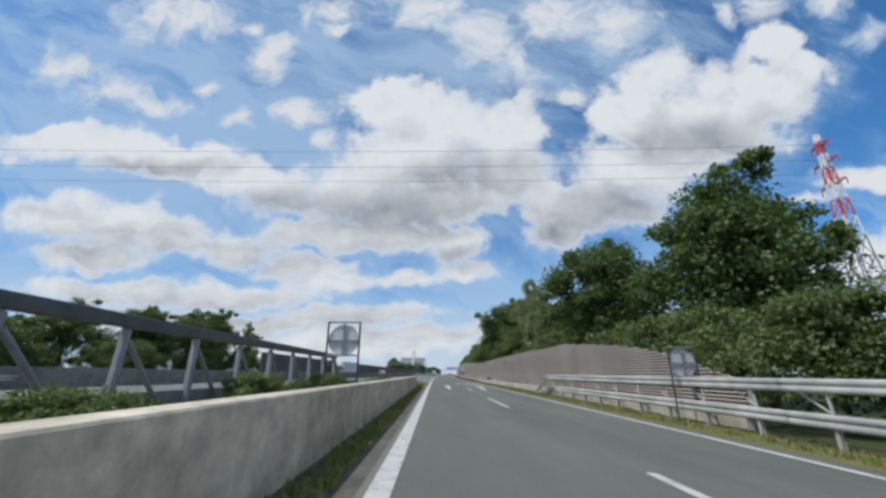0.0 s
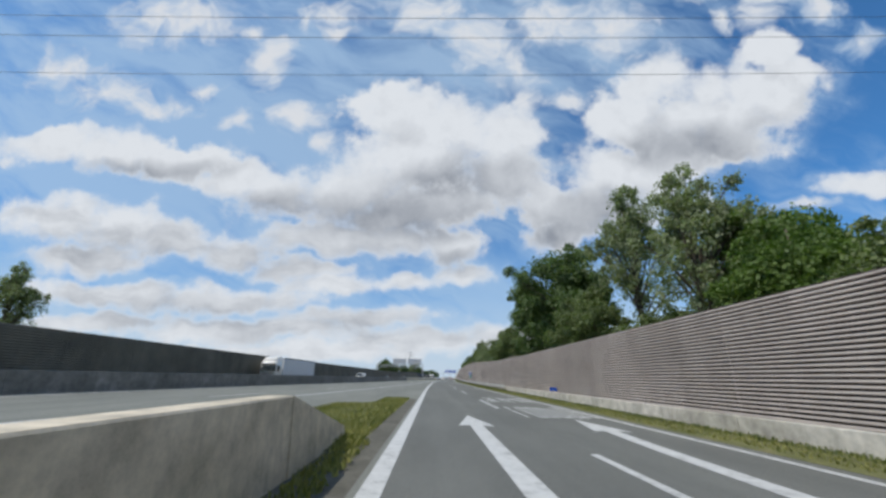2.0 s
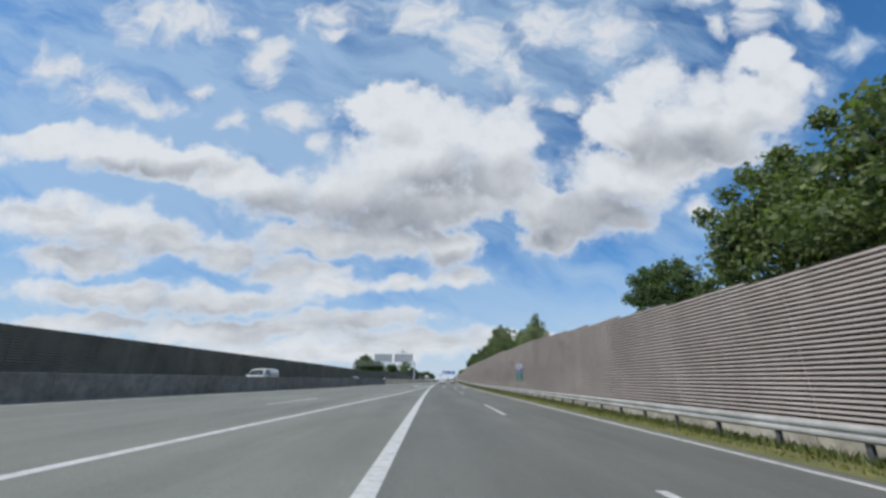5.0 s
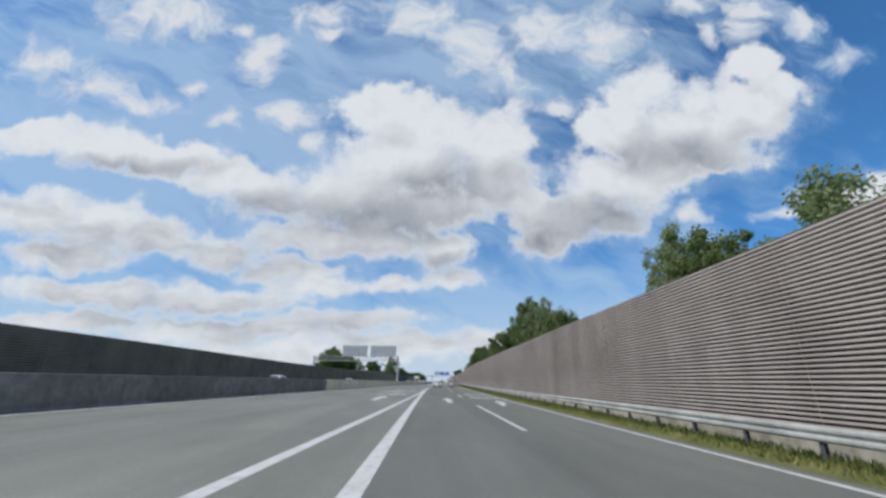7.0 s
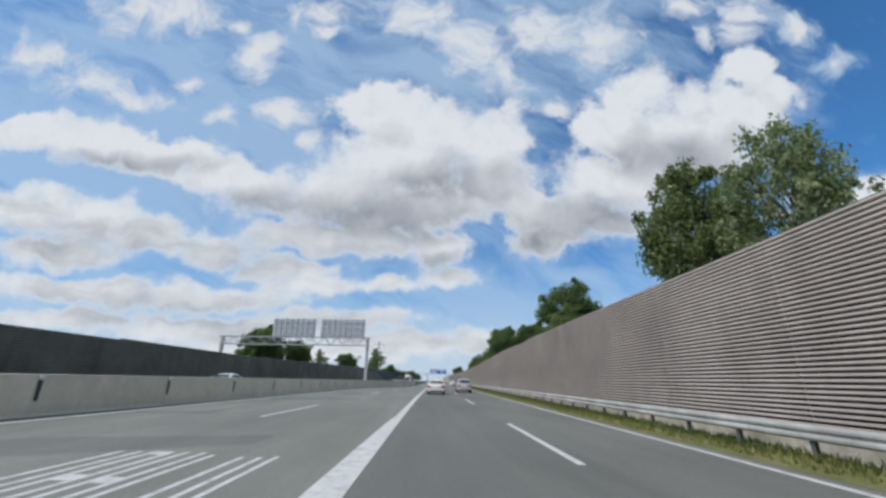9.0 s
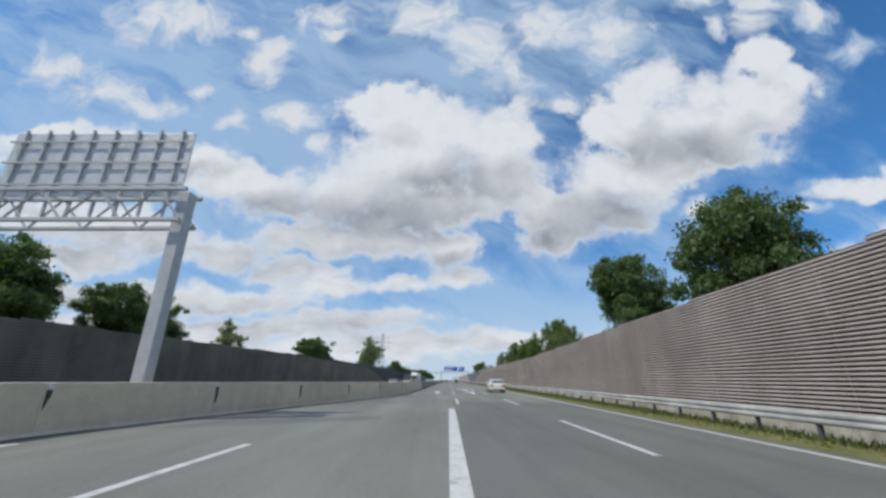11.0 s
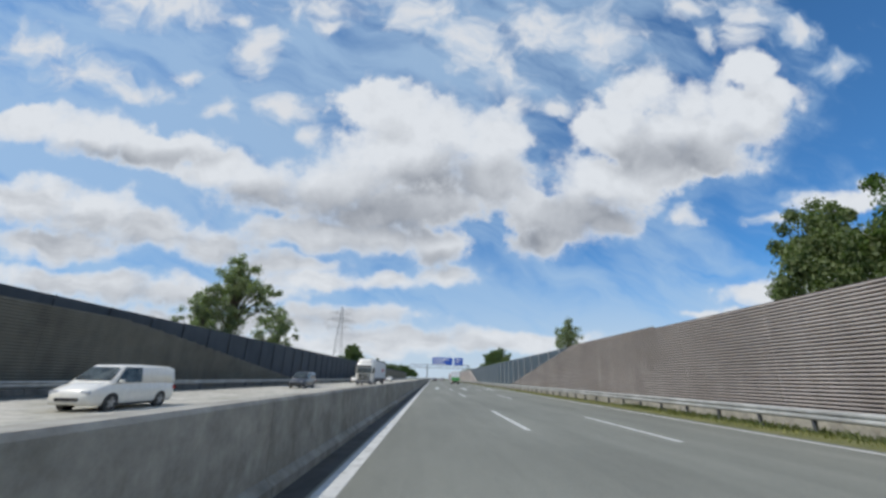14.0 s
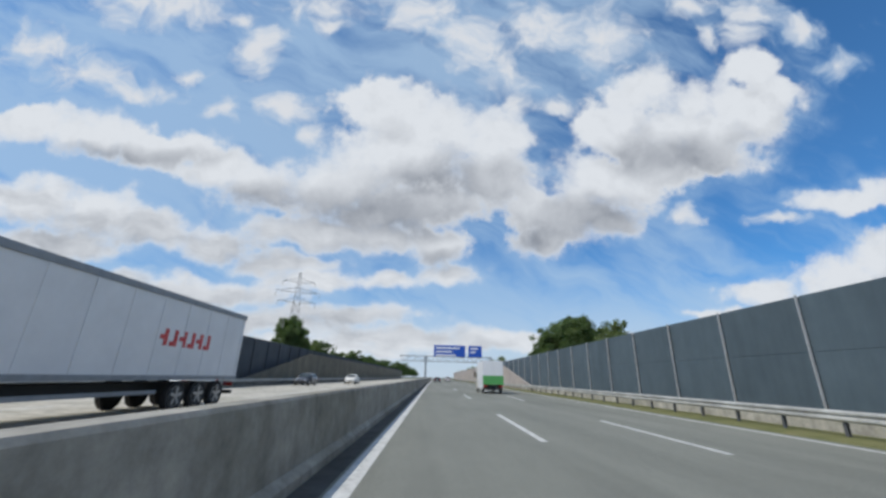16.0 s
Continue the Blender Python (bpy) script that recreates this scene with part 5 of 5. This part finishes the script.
for row in ((0, 20.0, 17.0, 12.8, 1.0, 10), (0, 32.0, 15.0, 12.8, 0.98, 150), (5, 9.5, 14.6, 5.0, 0.9, 260),
            (5, 5.0, 12.8, 4.4, 1.0, 0), (5, 12, 12.4, 4.2, 1.0, 90), (5, -3, 14, 4.6, 1.0, 45), (5, 16.5, 12.6, 4.4, 1.0, 10), (5, 21, 12.8, 4.8, 1.0, 130), (5, 25.5, 13.2, 5.0, 1.0, 220), (3, 7.5, 17, 6.0, 1.0, 30), (5, 1.5, 12.6, 4.0, 1.0, 77)):
    plant(*row)
for row in ((3, 43.4, 13.4, 6.0, 1.1, 30), (2, 56.4, 15.3, 13.8, 0.85, 0), (8, 50.0, 15.6, 7.9, 0.95, 50), (2, 63.0, 15.8, 16.6, 0.70, 120), (8, 55, 19.0, 11.0, 0.92, 200), (5, 58, 14.4, 5.6, 1.0, 200), (3, 66.5, 13.6, 8.6, 0.9, 10),
            (0, 75.5, 14.8, 15.4, 0.92, 120), (1, 88.5, 14.6, 14.0, 0.9, 100), (3, 99.5, 13.2, 9.6, 0.9, 0), (3, 105, 14.0, 9.8, 0.85, 90), (1, 114, 14.5, 8.6, 0.8, 10)):
    plant(*row)
for row in ((4, 143.0, 13.6, 8.0, 1.0, 10), (4, 149.0, 13.8, 8.3, 1.0, 70), (3, 156.0, 14.6, 9.0, 0.8, 160), (4, 165.0, 19.0, 13.0, 0.58, 200), (5, 183, 16.5, 9.7, 0.50, 20), (4, 186.5, 16.8, 9.0, 0.8, 240),
            (3, 212, 19.2, 16.6, 0.56, 80), (4, 205.5, 20.5, 15.4, 0.6, 320), (0, 236.0, 18.5, 14.0, 0.74, 130),
            (3, 227, 14.4, 8.8, 0.8, 0), (1, 244, 15.4, 9.8, 0.8, 40), (0, 260, 14.4, 11.0, 0.75, 160), (1, 279, 17, 13.6, 0.8, 60)):
    plant(*row)
for row in ((3, 296, 15.0, 7.4, 0.9, 40), (3, 301.5, 17.0, 8.9, 0.95, 340), (8, 309.4, 18.5, 12.0, 0.60, 140), (8, 342.5, 20.8, 12.2, 0.75, 10), (3, 345.8, 17.2, 10.4, 0.7, 100),
            (4, 392, 19.5, 11.0, 0.72, 210), (1, 433, 14.5, 9.0, 0.9, 30), (0, 441, 15.5, 9.8, 0.9, 120), (1, 451, 16, 9.4, 0.9, 200), (3, 425, 15.0, 7.0, 0.8, 10)):
    plant(*row)
for row in ((1, 41, -30, 7.6, 1.0, 0), (3, 48, -30, 8.0, 1.0, 60), (0, 55, -31, 9.2, 0.9, 120), (2, 62.5, -30, 8.4, 0.7, 10), (3, 33, -31, 6.6, 1.2, 20), (1, 25, -32, 6.4, 1.2, 90),
            (1, 260, -31, 9.6, 1.0, 10), (0, 268, -34, 11.4, 1.0, 200), (1, 275, -30, 9.6, 0.9, 80), (0, 281, -31, 8.6, 0.9, 140), (2, 292, -30, 8.6, 0.8, 10), (1, 326, -30, 10.2, 1.05, 60),
            (2, 375.0, -28.3, 15.0, 0.94, 20), (4, 371, -28.5, 10.4, 0.8, 220), (4, 400, -32, 12.8, 0.75, 20), (1, 458, -29.5, 11.6, 0.75, 0), (0, 466, -31, 10.0, 0.7, 70), (3, 475, -30, 8, 0.7, 0)):
    plant(*row)
# weeds and shrubs on the strip behind the first barrier
for k in range(24):
    s = -6 + 1.7 * k
    plant(5, s, -3.95 - 0.7 * (k % 3), (0.95 if s < 21 else 0.75) + 0.15 * ((k * 7) % 4), 1.1, 47 * k)
# hedge of bushes beyond the opposite carriageway
for k in range(16):
    plant(5, -2 + 3.9 * k, -27.5 - 1.2 * (k % 3), 2.9 + 0.5 * ((k * 5) % 4), 0.95, 67 * k)
# belts of woodland that close the view
for k in range(16):
    plant((6, 7)[k % 2], 500 + 11 * k, -36 - 6 * (k % 4), 10.5 + (k * 5) % 5, 1.2, 61 * k)
for k in range(30):
    plant((6, 7)[k % 2], 640 + 22 * k, (34 + 9 * (k % 4)) * (1 if k % 2 else -1) * (1 + k * 0.01), 11 + (k * 5) % 6, 1.3, 31 * k)
for k in range(14):
    plant((6, 7)[k % 2], 30 + 17 * k, -48 - 7 * (k % 3), 4.2, 1.6, 53 * k)


def blades(name, rows, label, material=None):
    rng = np.random.default_rng(11)
    verts = []
    for s0, s1, l0, l1, count, high in rows:
        for _ in range(count):
            s, l = rng.uniform(s0, s1), rng.uniform(l0, l1)
            p = at(s, l, 0.04)
            a, h = rng.uniform(0, 6.28), high * rng.uniform(0.5, 1.4)
            w = 0.018 + 0.03 * rng.uniform()
            dx, dy = math.cos(a) * w, math.sin(a) * w
            lean = rng.normal(scale=0.35, size=2) * h
            verts += [(p.x - dx, p.y - dy, p.z), (p.x + dx, p.y + dy, p.z), (p.x + lean[0], p.y + lean[1], p.z + h)]
    faces = [(i, i + 1, i + 2) for i in range(0, len(verts), 3)]
    ob = link_mesh(name, verts, faces, material or BLADE)
    return tagged(ob, label, "grass", kind="stuff")


blades("verge_grass", [(-2, 110, 7.5, 8.8, 16000, 0.09), (110, 240, 7.5, 8.8, 18000, 0.12), (240, 385, 7.6, 8.8, 12000, 0.09)], "dry yellow-green grass tufts along the verge")
blades("gore_grass", [(43, 50, -5.6, -1.4, 7000, 0.11), (50, 55, -4.6, -1.4, 4000, 0.10), (55, 61, -2.9, -1.4, 3200, 0.09), (-4, 44, -1.75, -1.2, 5500, 0.09), (-4, 42, -7, -2.4, 6000, 0.35)], "yellow-green grass on the wedge between carriageways")

blades("tall_grass", [(82, 240, 8.1, 8.85, 24000, 0.20), (240, 352, 8.1, 8.85, 13000, 0.19), (34, 82, 8.3, 8.85, 4000, 0.12)], "rank green grass under the guard rail", GREEN_BLADE)
